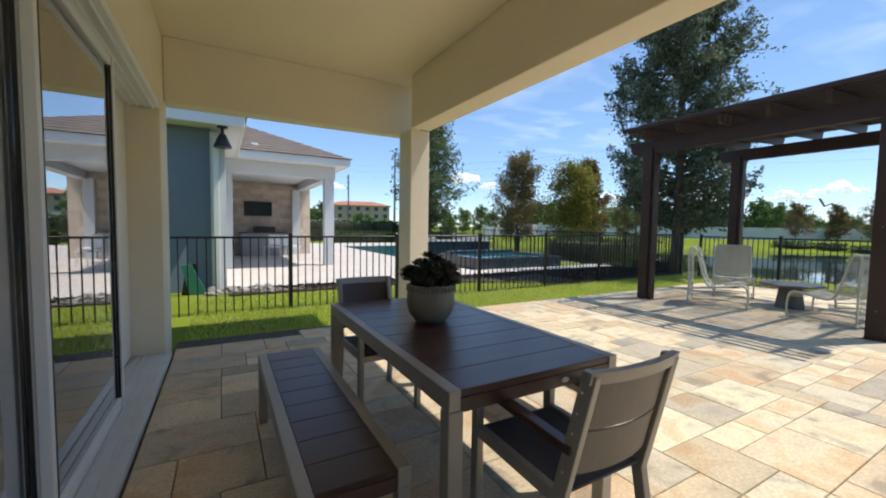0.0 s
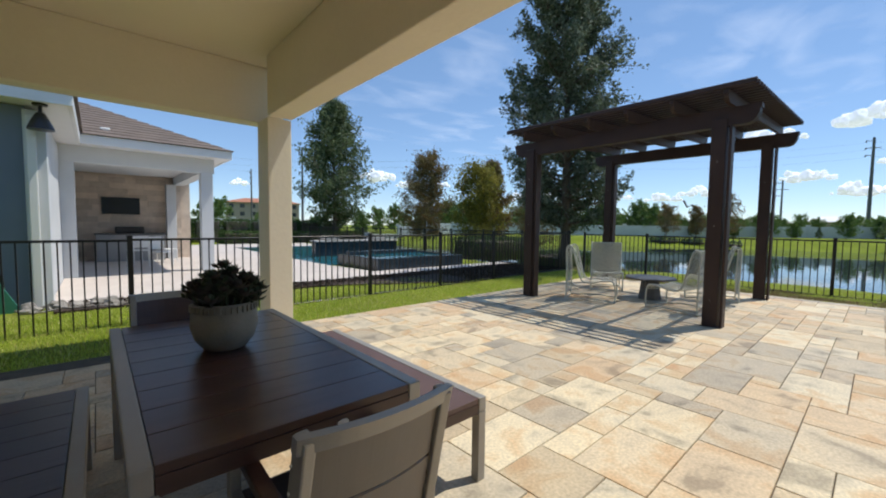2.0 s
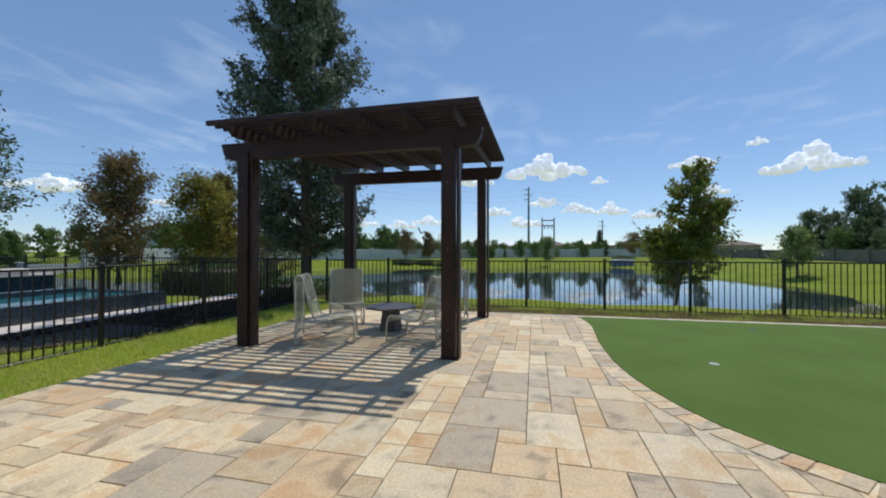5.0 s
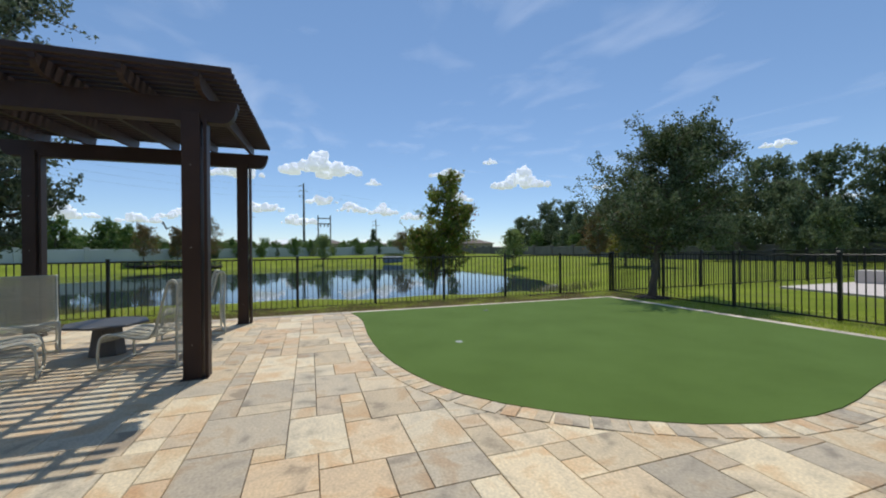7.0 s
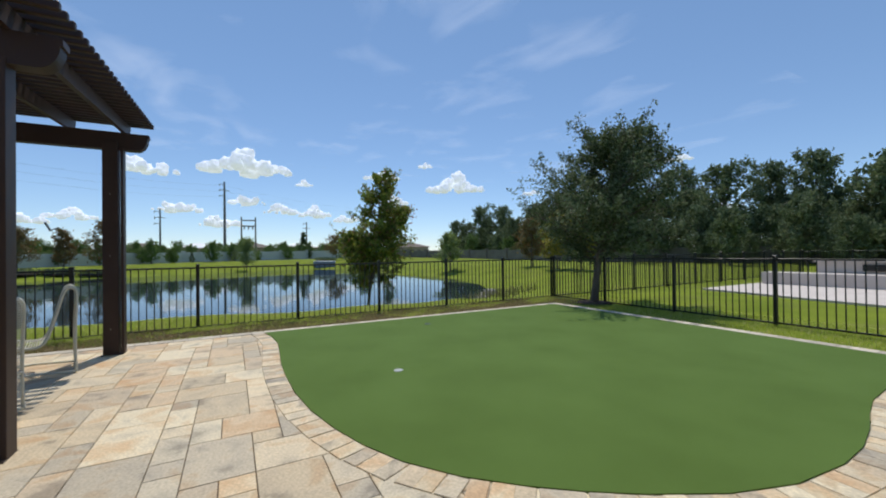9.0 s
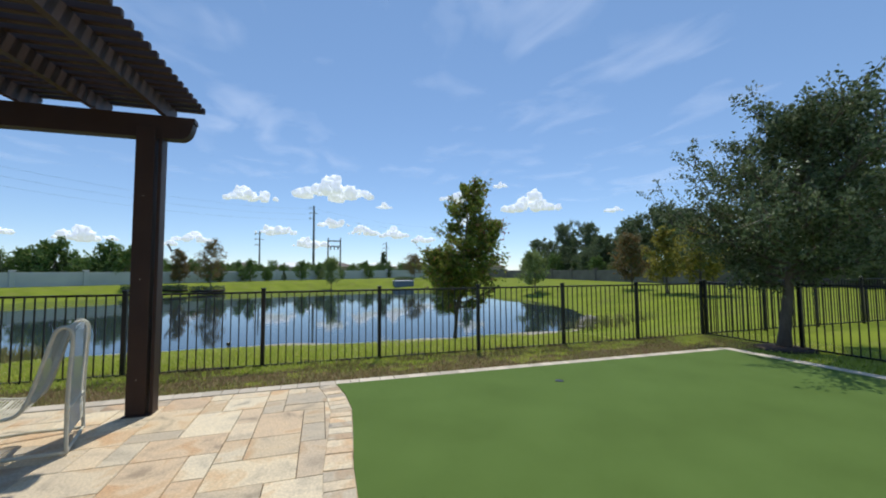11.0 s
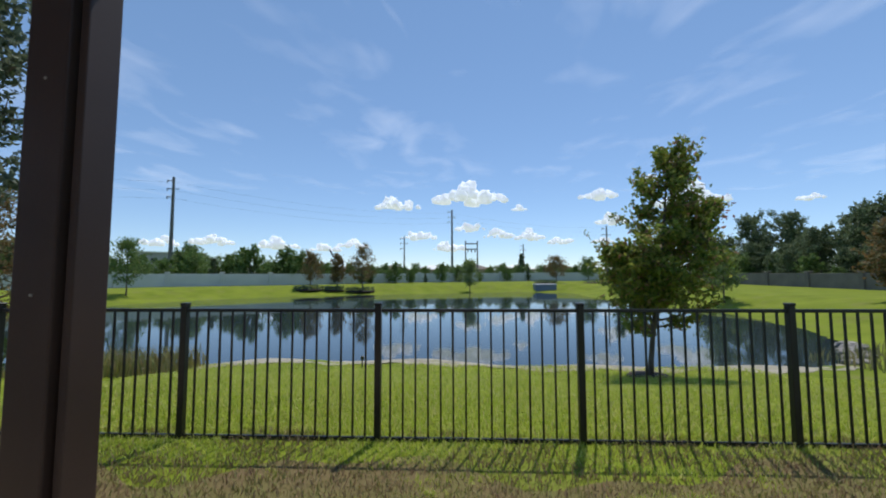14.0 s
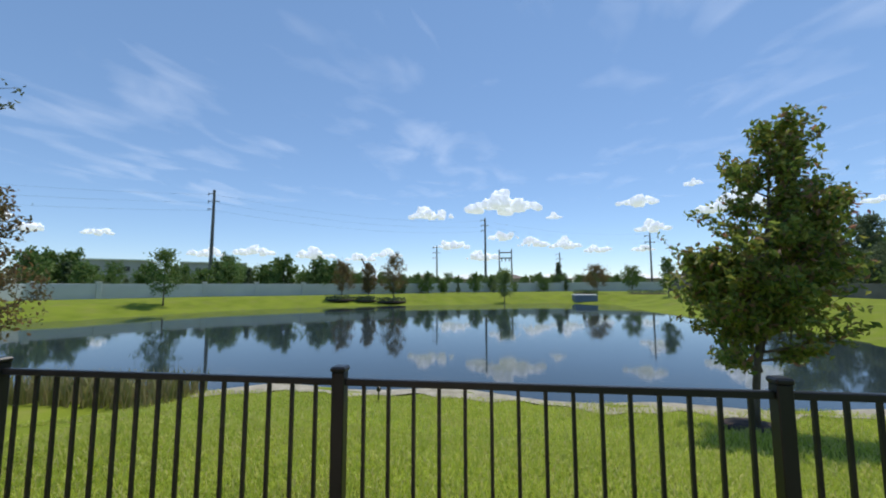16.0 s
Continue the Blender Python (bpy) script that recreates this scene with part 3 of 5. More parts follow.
def dining_chair(m, label, back):
    """Faces +y; its origin lies on the ground under the seat."""
    c = thing("dining_chair", label, "chair", m, "chairs at the dining table")
    W = 0.205
    for s in (-1, 1):
        part("leg", bar((s * W, 0.24, 0), (s * W, 0.24, 0.615), 0.035, 0.045), ALU, c)
        part("leg", bar((s * W, -0.30, 0), (s * W, -0.22, 0.43), 0.035, 0.045), ALU, c)
        part("back_post", bar((s * W, -0.22, 0.40), (s * (W - 0.01), -0.325, 0.86), 0.032, 0.05), ALU, c)
        part("seat_rail", bar((s * W, -0.235, 0.415), (s * W, 0.245, 0.43), 0.03, 0.05), ALU, c)
        part("armrest", bar((s * W, -0.275, 0.60), (s * W, 0.265, 0.63), 0.045, 0.03), PLANK, c, "dark brown slatted armrest")
        for k in range(5):
            z = 0.52 + 0.07 * k
            y = -0.22 - 0.105 * (z - 0.40) / 0.46
            part("rivet", lathe([(0.004, 0), (0.004, 0.003), (0.002, 0.004)], 8), TRACK, c, "small bright rivet", m=pose(s * (W + 0.016), y, z, 0, 90 * s, 0))
    part("front_rail", bar((-W, 0.24, 0.41), (W, 0.24, 0.41), 0.03, 0.04), ALU, c)
    part("seat", slab(-W + 0.02, W - 0.02, -0.235, 0.235, 0.425, 0.438, bevel=0.005), SEATF, c, "charcoal sling seat")
    lean = 0.105 * 0.155 / 0.46
    part("backrest", curved_panel(2 * W - 0.03, 0.665, 0.825, 0.008, 0.03, lean), back, c, m=pose(0, -0.278, 0))
    part("backrest", curved_panel(2 * W - 0.03, 0.50, 0.655, 0.008, 0.03, lean), back, c, m=pose(0, -0.240, 0))
    part("top_rail", curved_panel(2 * W + 0.03, 0.828, 0.868, 0.028, 0.032, 0.01), ALU, c, m=pose(0, -0.305, 0))
    return c


dining_chair(pose(1.73, 1.38, 0), "taupe sling dining chair with metal frame pushed to the table", SLING)
dining_chair(pose(1.565, 2.95, 0, 0, 0, 180), "dining chair with dark brown back at the table end", PLANK)

# pot of succulents on the table
pot = thing("potted_plant", "round ribbed grey clay pot with leafy succulents", "potted plant", pose(1.66, 2.32, 0.7225))
part("pot", lathe([(0.075, 0), (0.09, 0.006), (0.125, 0.05), (0.143, 0.11), (0.140, 0.165), (0.134, 0.19), (0.137, 0.215), (0.128, 0.222), (0.118, 0.212), (0.116, 0.19)], 40), POT, pot, smooth=True)
for k in range(36):
    a = 2 * math.pi * k / 36
    part("rib", bar((0.1405 * math.cos(a), 0.1405 * math.sin(a), 0.185), (0.139 * math.cos(a), 0.139 * math.sin(a), 0.215), 0.008, 0.010), POT, pot)
part("soil", lathe([(0.114, 0.195), (0.112, 0.2), (0.02, 0.206)], 24), SOIL, pot, "dark soil")
rng = np.random.default_rng(5)
rosette = bmesh.new()
for c in range(64):
    r, a = 0.115 * math.sqrt(rng.uniform(0, 1)), rng.uniform(0, 6.28)
    cx0, cy0, cz0 = 1.32 * r * math.cos(a), 1.32 * r * math.sin(a), 0.225 + rng.uniform(0, 0.16) * (1.2 - 0.9 * r / 0.115)
    tube(rosette, [(cx0 * 0.7, cy0 * 0.7, 0.2), (cx0, cy0, cz0)], [0.006, 0.004], 5)
    for k in range(13):
        b, e = 2.4 * k, 0.2 + 1.1 * k / 13
        d = Vector((math.cos(b) * math.cos(e), math.sin(b) * math.cos(e), math.sin(e)))
        L = 0.064 * (1 - 0.4 * k / 13)
        sd = Vector((-math.sin(b), math.cos(b), 0)) * L * 0.34
        o = Vector((cx0, cy0, cz0))
        up = Vector((0, 0, 0.008))
        vs = [rosette.verts.new(v) for v in (o, o + d * L * 0.65 + sd, o + d * L + up, o + d * L * 0.65 - sd, o + d * L * 0.6 - up)]
        rosette.faces.new((vs[0], vs[1], vs[2], vs[3])), rosette.faces.new((vs[0], vs[4], vs[1])), rosette.faces.new((vs[1], vs[4], vs[2]))
        rosette.faces.new((vs[2], vs[4], vs[3])), rosette.faces.new((vs[3], vs[4], vs[0]))
part("foliage", rosette, SUCC, pot, "dusty green succulent rosettes")


# ---- lounge set under the pergola ----
def rope_chair(m):
    """A lounge chair of bent tube wound with rope: high back folded over, long low seat. Faces +y."""
    c = thing("lounge_chair", "off-white rope-wound lounge chair with high folded back", "lounge chair", m, "lounge chairs under the pergola")
    W = 0.30
    line = [(0.36, 0.02), (0.37, 0.16), (0.35, 0.33), (0.30, 0.385), (0.20, 0.39), (0.0, 0.35), (-0.14, 0.345), (-0.21, 0.42), (-0.27, 0.62), (-0.335, 0.88), (-0.365, 0.965), (-0.41, 0.99), (-0.45, 0.955), (-0.46, 0.86), (-0.45, 0.62), (-0.445, 0.35), (-0.45, 0.10), (-0.455, 0.02)]
    fine = []
    for i in range(len(line) - 1):
        a, b, d, e = (Vector(line[max(i - 1, 0)]), Vector(line[i]), Vector(line[i + 1]), Vector(line[min(i + 2, len(line) - 1)]))
        for k in range(5):
            t = k / 5
            fine.append(0.5 * (2 * b + (d - a) * t + (2 * a - 5 * b + 4 * d - e) * t * t + (3 * b - a - 3 * d + e) * t ** 3))
    fine.append(Vector(line[-1]))
    for s in (-1, 1):
        part("side_tube", tube(bmesh.new(), [(s * W, p.x, p.y) for p in fine], 0.014, 8), ROPE, c, smooth=True)
        part("foot_rail", tube(bmesh.new(), [(s * W, 0.36, 0.022), (s * W, 0.12, 0.05), (s * W, -0.12, 0.05), (s * W, -0.455, 0.022)], 0.014, 8), ROPE, c, smooth=True)
    # strands across, following the side tubes
    length, pts = 0.0, []
    for p, q in zip(fine, fine[1:]):
        L = (q - p).length
        while length < L:
            pts.append(p.lerp(q, length / L))
            length += 0.021
        length -= L
    for nm, rows in (("seat_weave", [p for p in pts if p.y > 0.30 and p.x > -0.18]), ("back_weave", [p for p in pts if p.x <= -0.18 and not (p.x < -0.36 and p.y < 0.93)]), ("rear_weave", [p for p in pts if p.x < -0.36 and 0.12 < p.y < 0.93])):
        bm = bmesh.new()
        for p in rows:
            sag = 0.018 if nm == "seat_weave" else 0.0
            tube(bm, [(-W, p.x, p.y), (0, p.x + (0.012 if nm == "back_weave" else 0) * -1, p.y - sag), (W, p.x, p.y)], 0.0055, 5, False)
        part(nm, bm, ROPE, c, smooth=True)
    for y, z in ((0.36, 0.03), (-0.453, 0.03), (-0.445, 0.35), (0.0, 0.335)):
        part("cross_tube", tube(bmesh.new(), [(-W, y, z), (W, y, z)], 0.012, 8), ROPE, c, smooth=True)
    return c


chair = rope_chair(pose(8.00, 3.70, 0, 0, 0, -158))
copy_thing(chair, pose(9.42, 4.16, 0, 0, 0, 118))
copy_thing(chair, pose(8.27, 2.40, 0, 0, 0, -12))
copy_thing(chair, pose(9.90, 2.40, 0, 0, 0, 16))
coffee = thing("coffee_table", "octagonal grey concrete coffee table on a tapered base", "coffee table", pose(8.92, 3.08, 0))
part("top", lathe([(0.40, 0.375), (0.445, 0.382), (0.455, 0.395), (0.45, 0.41), (0.43, 0.415)], 8), STONETOP, coffee, smooth=False)
part("base", lathe([(0.20, 0), (0.205, 0.01), (0.155, 0.36), (0.15, 0.374)], 8), STONETOP, coffee, smooth=False)


# ---- fences ----
def fence(name, a, b, zs, n, label, gap=16):
    """A picket fence from a to b in n panels; zs: height of the ground at both ends."""
    f = thing(name, label, "fence")
    a, b = Vector(a), Vector(b)
    turn = math.degrees(math.atan2(b.y - a.y, b.x - a.x))
    L = (b - a).length / n
    post = slab(-0.03, 0.03, -0.03, 0.03, -0.25, 1.235, bevel=0.004, seg=1)
    post = mesh_of("post", post, FENCE)
    cap = mesh_of("cap", slab(-0.036, 0.036, -0.036, 0.036, 1.235, 1.262, bevel=0.008, seg=1), FENCE)
    pick = mesh_of("picket", slab(-0.008, 0.008, -0.008, 0.008, 0.0, 1.205), FENCE)
    rail = mesh_of("rail", slab(0.03, L - 0.03, -0.014, 0.014, -0.016, 0.016, bevel=0.004, seg=1), FENCE)
    z = lambda t: zs[0] + (zs[1] - zs[0]) * t
    for i in range(n + 1):
        p = a.lerp(b, i / n)
        m = pose(p.x, p.y, z(i / n), 0, 0, turn)
        po = part("post", post, None, f, m=m)
        part("cap", cap, None, po)
        if i == n:
            break
        for h in (0.02, 1.19):
            part("rail", rail, None, f, m=pose(p.x, p.y, z(i / n) + h, 0, 0, turn))
        for k in range(1, gap):
            q = a.lerp(b, (i + k / gap) / n)
            part("picket", pick, None, f, m=pose(q.x, q.y, z((i + k / gap) / n), 0, 0, turn))
    return f


fence("pond_fence", (12.8, 6.50), (12.8, -8.47), (-0.09, -0.09), 8, "black metal picket fence between lawn and pond")
fence("side_fence", (12.74, -8.53), (1.5, -8.53), (-0.07, -0.03), 6, "black metal picket fence along the putting green")
fence("pool_fence", (12.74, 7.0), (-0.32, 7.0), (-0.06, -0.14), 7, "black metal picket fence before the neighbouring pool")
fence("far_fence", (12.86, 28.0), (12.86, 7.1), (-0.05, -0.06), 11, "black metal picket fence behind the neighbouring pool")
fence("right_fence", (12.8, -8.6), (12.8, -26.0), (-0.07, -0.03), 9, "black metal picket fence of the garden beyond")
fence("end_fence", (12.7, -26.0), (-6.0, -26.0), (-0.03, -0.03), 10, "black metal picket fence at the far garden")


# ---- putting green ----
EDGE = [(11.05, -0.20), (10.6, -0.28), (10.1, -0.32), (9.4, -0.28), (8.85, -0.24), (8.3, -0.235), (7.7, -0.255), (7.2, -0.31), (6.75, -0.41), (6.4, -0.52), (6.05, -0.68), (5.72, -0.92), (5.45, -1.20), (5.25, -1.45), (5.08, -1.70), (4.85, -2.12), (4.71, -2.55), (4.66, -3.05), (4.68, -3.45), (4.75, -3.85), (4.85, -4.25), (4.93, -4.65), (4.97, -5.2), (4.90, -5.6), (4.75, -5.95), (4.55, -6.3), (4.2, -6.7)]
OUTLINE = EDGE + [(4.2, -6.85), (11.05, -6.85)]


def inside(x, y, poly):
    c = False
    for (ax, ay), (bx, by) in zip(poly, poly[1:] + poly[:1]):
        if (ay > y) != (by > y) and x < (bx - ax) * (y - ay) / (by - ay) + ax:
            c = not c
    return c


structure("putting_green", extrude(OUTLINE, -0.05, 0.0098), TURF, "smooth green artificial turf putting green edged with pavers", "putting green")


def green_cup(x, y, raised):
    c = thing("golf_cup", "golf cup with plastic rim and a flat disc for the hole", "golf cup", pose(x, y, 0.010))
    part("rim", lathe([(0.044, 0), (0.054, 0.001), (0.054, 0.004), (0.047, 0.005)], 24), CUPW if raised else BLACK, c)
    # flat disc instead of a recess; the black one imitates the hole's shade
    part("hole", lathe([(0.046, 0.0052), (0.03, 0.0056), (0.01, 0.0058)], 24), CUPW if raised else BLACK, c)


green_cup(7.86, -1.38, True)
green_cup(10.27, -2.92, False)
structure("patio_bed", slab(0.15, 11.04, -6.95, 5.3, -0.09, -0.014), JOINT, "sandy bed under the patio pavers", "patio")


# ---- neighbouring house ----
nb = thing("neighbour_house", "blue-grey stucco house with shingle roof and covered terrace", "house")
part("wall", slab(-9.0, 0.42, 9.30, 16.0, -0.2, 3.1), NBWALL, nb)
part("corner_trim", slab(0.40, 0.66, 9.22, 9.52, -0.2, 3.05, bevel=0.01), NBTRIM, nb, "pale grey corner trim")
part("side_wall", slab(0.43, 0.60, 9.53, 13.25, -0.2, 3.05), NBTRIM, nb, "pale grey stucco side wall")
part("back_wall", slab(0.43, 4.0, 18.42, 18.7, -0.2, 3.05), STONE, nb, "cream stacked stone wall")
stone_rng = np.random.default_rng(3)
for r in range(14):
    x = 0.62
    while x < 3.6:
        w = min(stone_rng.uniform(0.3, 0.75), 3.7 - x)
        part("stone", slab(x, x + w - 0.008, 18.38 - stone_rng.uniform(0, 0.03), 18.415, 0.1 + 0.2 * r, 0.292 + 0.2 * r), STONE, nb)
        x += w
part("lanai_wall", slab(0.43, 0.60, 13.26, 18.41, -0.2, 3.05), NBTRIM, nb, "pale grey stucco terrace wall")
part("column", slab(0.60, 0.86, 13.1, 13.4, -0.1, 2.72, bevel=0.01), NBTRIM, nb)
part("column", slab(3.46, 3.76, 13.1, 13.4, -0.1, 2.72, bevel=0.01), NBTRIM, nb)
part("column", slab(3.2, 3.5, 18.0, 18.37, -0.1, 2.72, bevel=0.01), NBTRIM, nb)
part("beam", slab(0.60, 3.80, 13.1, 13.4, 2.722, 3.12, bevel=0.01), NBTRIM, nb)
part("beam", slab(3.46, 3.80, 13.41, 18.4, 2.722, 3.12, bevel=0.01), NBTRIM, nb)
part("terrace_ceiling", slab(0.61, 3.45, 13.41, 18.37, 3.0, 3.08), NBTRIM, nb, "white terrace ceiling")
for x in (1.2, 2.0):
    part("downlight", lathe([(0.08, -0.012), (0.085, 0), (0.05, 0.004)], 20), CUPW, nb, "small recessed ceiling light", m=pose(x, 15.2, 2.998))
part("soffit", slab(-9.2, 0.98, 8.8, 16.2, 3.12, 3.17), FASCIA, nb, "white soffit")
part("fascia", slab(-9.2, 1.0, 8.74, 8.80, 3.10, 3.34, bevel=0.01), FASCIA, nb, "white fascia board")
part("fascia", slab(0.94, 1.0, 8.801, 12.55, 3.10, 3.34, bevel=0.01), FASCIA, nb, "white fascia board")
part("soffit", slab(0.99, 4.10, 12.62, 18.9, 3.122, 3.17), FASCIA, nb, "white soffit")
part("fascia", slab(0.99, 4.14, 12.55, 12.62, 3.10, 3.32, bevel=0.01), FASCIA, nb, "white fascia board")
part("fascia", slab(4.08, 4.14, 12.621, 19.0, 3.10, 3.32, bevel=0.01), FASCIA, nb, "white fascia board")


def hip(x0, x1, y0, y1, z, rise, parent):
    """A hipped roof in courses of shingles, stepped a little at each course."""
    bm = bmesh.new()
    steps = 16
    run = min(x1 - x0, y1 - y0) / 2
    for k in range(steps):
        a, b = k / steps, (k + 1) / steps
        r0, r1 = run * a, run * b
        lo = [(x0 + r0, y0 + r0), (x1 - r0, y0 + r0), (x1 - r0, y1 - r0), (x0 + r0, y1 - r0)]
        hi = [(x0 + r1, y0 + r1), (x1 - r1, y0 + r1), (x1 - r1, y1 - r1), (x0 + r1, y1 - r1)]
        L, H = [bm.verts.new((*p, z + rise * a + 0.02)) for p in lo], [bm.verts.new((*p, z + rise * b)) for p in hi]
        B = [bm.verts.new((*p, z + rise * a)) for p in lo]
        for i in range(4):
            j = (i + 1) % 4
            bm.faces.new((L[i], L[j], H[j], H[i])), bm.faces.new((B[i], B[j], L[j], L[i]))
    bmesh.ops.remove_doubles(bm, verts=bm.verts[:], dist=0.0005)
    part("roof", bm, SHINGLE, parent, "brown asphalt shingle roof")


hip(-9.4, 1.05, 8.70, 20.0, 3.34, 2.3, nb)
hip(-4.5, 4.18, 12.5, 20.5, 3.32, 1.75, nb)
part("downspout", slab(0.44, 0.55, 9.12, 9.215, -0.12, 2.95, bevel=0.015), FASCIA, nb, "white square downspout")
part("downspout_foot", slab(0.43, 0.56, 8.95, 9.21, -0.12, -0.06, bevel=0.012), BLACK, nb, "black downspout foot")
part("vent", slab(1.35, 1.55, 13.0, 13.2, 3.45, 3.62, bevel=0.04), FASCIA, nb, "white roof vent")
lamp = thing("wall_lamp", "black barn-style lamp hanging under the eave", "lamp", pose(0.62, 9.0, 2.72))
part("shade", lathe([(0.16, 0.0), (0.155, 0.03), (0.10, 0.16), (0.055, 0.25), (0.03, 0.27)], 24), BLACK, lamp)
part("stem", tube(bmesh.new(), [(0, 0, 0.26), (0, 0, 0.40)], 0.025, 10), BLACK, lamp)
part("canopy", lathe([(0.09, 0.37), (0.09, 0.398), (0.05, 0.4)], 20), BLACK, lamp)
tv = thing("television", "black flat television mounted on the stone wall", "television", pose(1.9, 18.30, 1.88))
part("casing", slab(-0.53, 0.53, 0.0, 0.05, -0.30, 0.30, bevel=0.006), BLACK, tv)
part("screen", slab(-0.515, 0.515, -0.004, -0.001, -0.285, 0.285), WINDARK, tv, "dark glossy screen")
kitchen = thing("outdoor_kitchen", "dark outdoor kitchen counter along the stone wall", "counter", pose(0, 0, 0))
part("body", slab(1.2, 3.1, 17.7, 18.34, -0.06, 0.86, bevel=0.01), GREYB, kitchen)
part("worktop", slab(1.15, 3.15, 17.65, 18.345, 0.862, 0.91, bevel=0.008), STONETOP, kitchen)
part("grill", slab(1.7, 2.5, 17.75, 18.2, 0.912, 1.15, bevel=0.04), BLACK, kitchen, "black barbecue hood")


nb2 = thing("far_neighbour_house", "pale grey stucco house with brown shingle roof past the terrace", "house")
part("wall", slab(-9.0, 4.6, 30.5, 40.0, -0.2, 2.75), NBTRIM, nb2)
part("fascia", slab(-9.5, 5.1, 29.95, 30.05, 2.75, 2.97, bevel=0.01), FASCIA, nb2, "white fascia board")
part("fascia", slab(5.0, 5.1, 30.06, 40.5, 2.75, 2.97, bevel=0.01), FASCIA, nb2, "white fascia board")
part("soffit", slab(-9.5, 4.99, 30.06, 40.5, 2.752, 2.80), FASCIA, nb2, "white soffit")
hip(-9.55, 5.15, 29.9, 40.6, 2.97, 2.1, nb2)


def stool(m):
    s = thing("bar_stool", "pale metal terrace chair with thin legs", "chair", m, "terrace chairs")
    part("seat", slab(-0.22, 0.22, -0.22, 0.22, 0.44, 0.48, bevel=0.012), WHITE, s)
    part("backrest", slab(-0.22, 0.22, 0.20, 0.225, 0.55, 0.92, bevel=0.01), WHITE, s)
    for x in (-0.2, 0.2):
        for y in (-0.2, 0.21):
            part("leg", bar((x * 1.05, y * 1.05, 0), (x, y, 0.44 if y < 0 else 0.6), 0.022, 0.022), WHITE, s)
    return s


st = stool(pose(2.7, 15.0, -0.055, 0, 0, 40))
copy_thing(st, pose(2.2, 16.2, -0.055, 0, 0, 200))
copy_thing(st, pose(3.0, 16.4, -0.055, 0, 0, 110))
hose = thing("folding_sign", "teal green folded plastic panel leaning at the wall", "panel", pose(0.10, 8.95, -0.12, 6, 0, 0))
for nm, x0, x1, y0, y1, mt, lb in (("panel", -0.05, 0.25, -0.03, 0.0, GREENP, "teal green slanted panel"), ("back", -0.20, 0.08, 0.03, 0.06, BLACK, "dark folded half")):
    bm = slab(x0, x1, y0, y1, 0, 0.62, bevel=0.008)
    for v in bm.verts:
        k = v.co.z / 0.62
        v.co.x = (v.co.x - x0) * (1 - 0.45 * k) + x0 - (0.14 if nm == "panel" else -0.1) * k
    part(nm, bm, mt, hose, lb)
single("garden_hose", tube(bmesh.new(), [(0.55 + 0.45 * math.cos(a * 0.7) + 0.04 * a, 8.75 + 0.14 * math.sin(a * 0.7), -0.05 + 0.02 * math.sin(3 * a)) for a in np.linspace(0, 28, 140)], 0.012, 6), ROCK, "grey garden hose lying coiled on the mulch", "hose", smooth=True)
rk = thing("rock_pile", "small grey rocks beside the hose", "rocks")
rr = np.random.default_rng(9)
for k in range(9):
    bm = bmesh.new()
    bmesh.ops.create_icosphere(bm, subdivisions=2, radius=1)
    for v in bm.verts:
        v.co *= 0.8 + 0.5 * noise.noise(v.co * 1.3 + Vector((k, 0, 0)))
        v.co = Vector((v.co.x * 0.14, v.co.y * 0.11, v.co.z * 0.09))
    part("rock", bm, ROCK, rk, m=pose(0.95 + 0.55 * rr.uniform(-1, 1), 8.75 + 0.2 * rr.uniform(-1, 1), -0.06 + 0.05 * rr.uniform(0, 1), 0, 0, rr.uniform(0, 360)))

bank = thing("shore_rocks", "pale rocks along the pond bank", "rocks")
for k in range(26):
    bm = bmesh.new()
    bmesh.ops.create_icosphere(bm, subdivisions=2, radius=1)
    for v in bm.verts:
        v.co *= 0.8 + 0.5 * noise.noise(v.co * 1.3 + Vector((k, 3, 0)))
        v.co = Vector((v.co.x * 0.26, v.co.y * 0.2, v.co.z * 0.13))
    f = k / 25
    part("rock", bm, ROCK, bank, m=pose(21.4 + 3.2 * f + 0.3 * rr.uniform(-1, 1), -11.6 - 2.9 * f + 0.3 * rr.uniform(-1, 1), WATER + 0.05, 0, 0, rr.uniform(0, 360)))

# ---- neighbouring pool ----
deck_z = -0.05
structure("pool_deck", extrude([(0.61, 9.2), (13.0, 9.55), (13.0, 10.1), (7.3, 10.15), (7.0, 12.8), (7.0, 24.5), (12.4, 24.5), (12.4, 28.3), (-3, 28.3), (-3, 18.75), (0.61, 18.75)], -0.16, deck_z), DECK, "pale pinkish pool deck", "pool deck")
structure("pool_water", slab(7.0, 12.4, 12.75, 24.5, -0.14, -0.075), POOLW, "turquoise swimming pool water", "pool")
spa = thing("raised_spa", "raised spa basin clad in dark blue tile beside the pool", "spa")
part("wall", slab(7.45, 11.0, 10.17, 10.45, -0.15, 0.30, bevel=0.012), TILE, spa)
part("wall", slab(7.45, 7.75, 10.46, 12.72, -0.15, 0.30, bevel=0.012), TILE, spa)
part("wall", slab(10.7, 11.0, 10.46, 12.72, -0.15, 0.30, bevel=0.012), TILE, spa)
part("wall", slab(7.76, 10.69, 12.44, 12.72, -0.15, 0.38, bevel=0.012), TILE, spa)
part("water", slab(7.76, 10.69, 10.46, 12.43, -0.1, 0.26), POOLW, spa, "still spa water")
fw = thing("fountain_wall", "dark tiled raised fountain wall with pale coping", "fountain")
part("wall", slab(8.2, 12.4, 16.3, 16.7, -0.14, 0.55, bevel=0.01), TILE, fw)
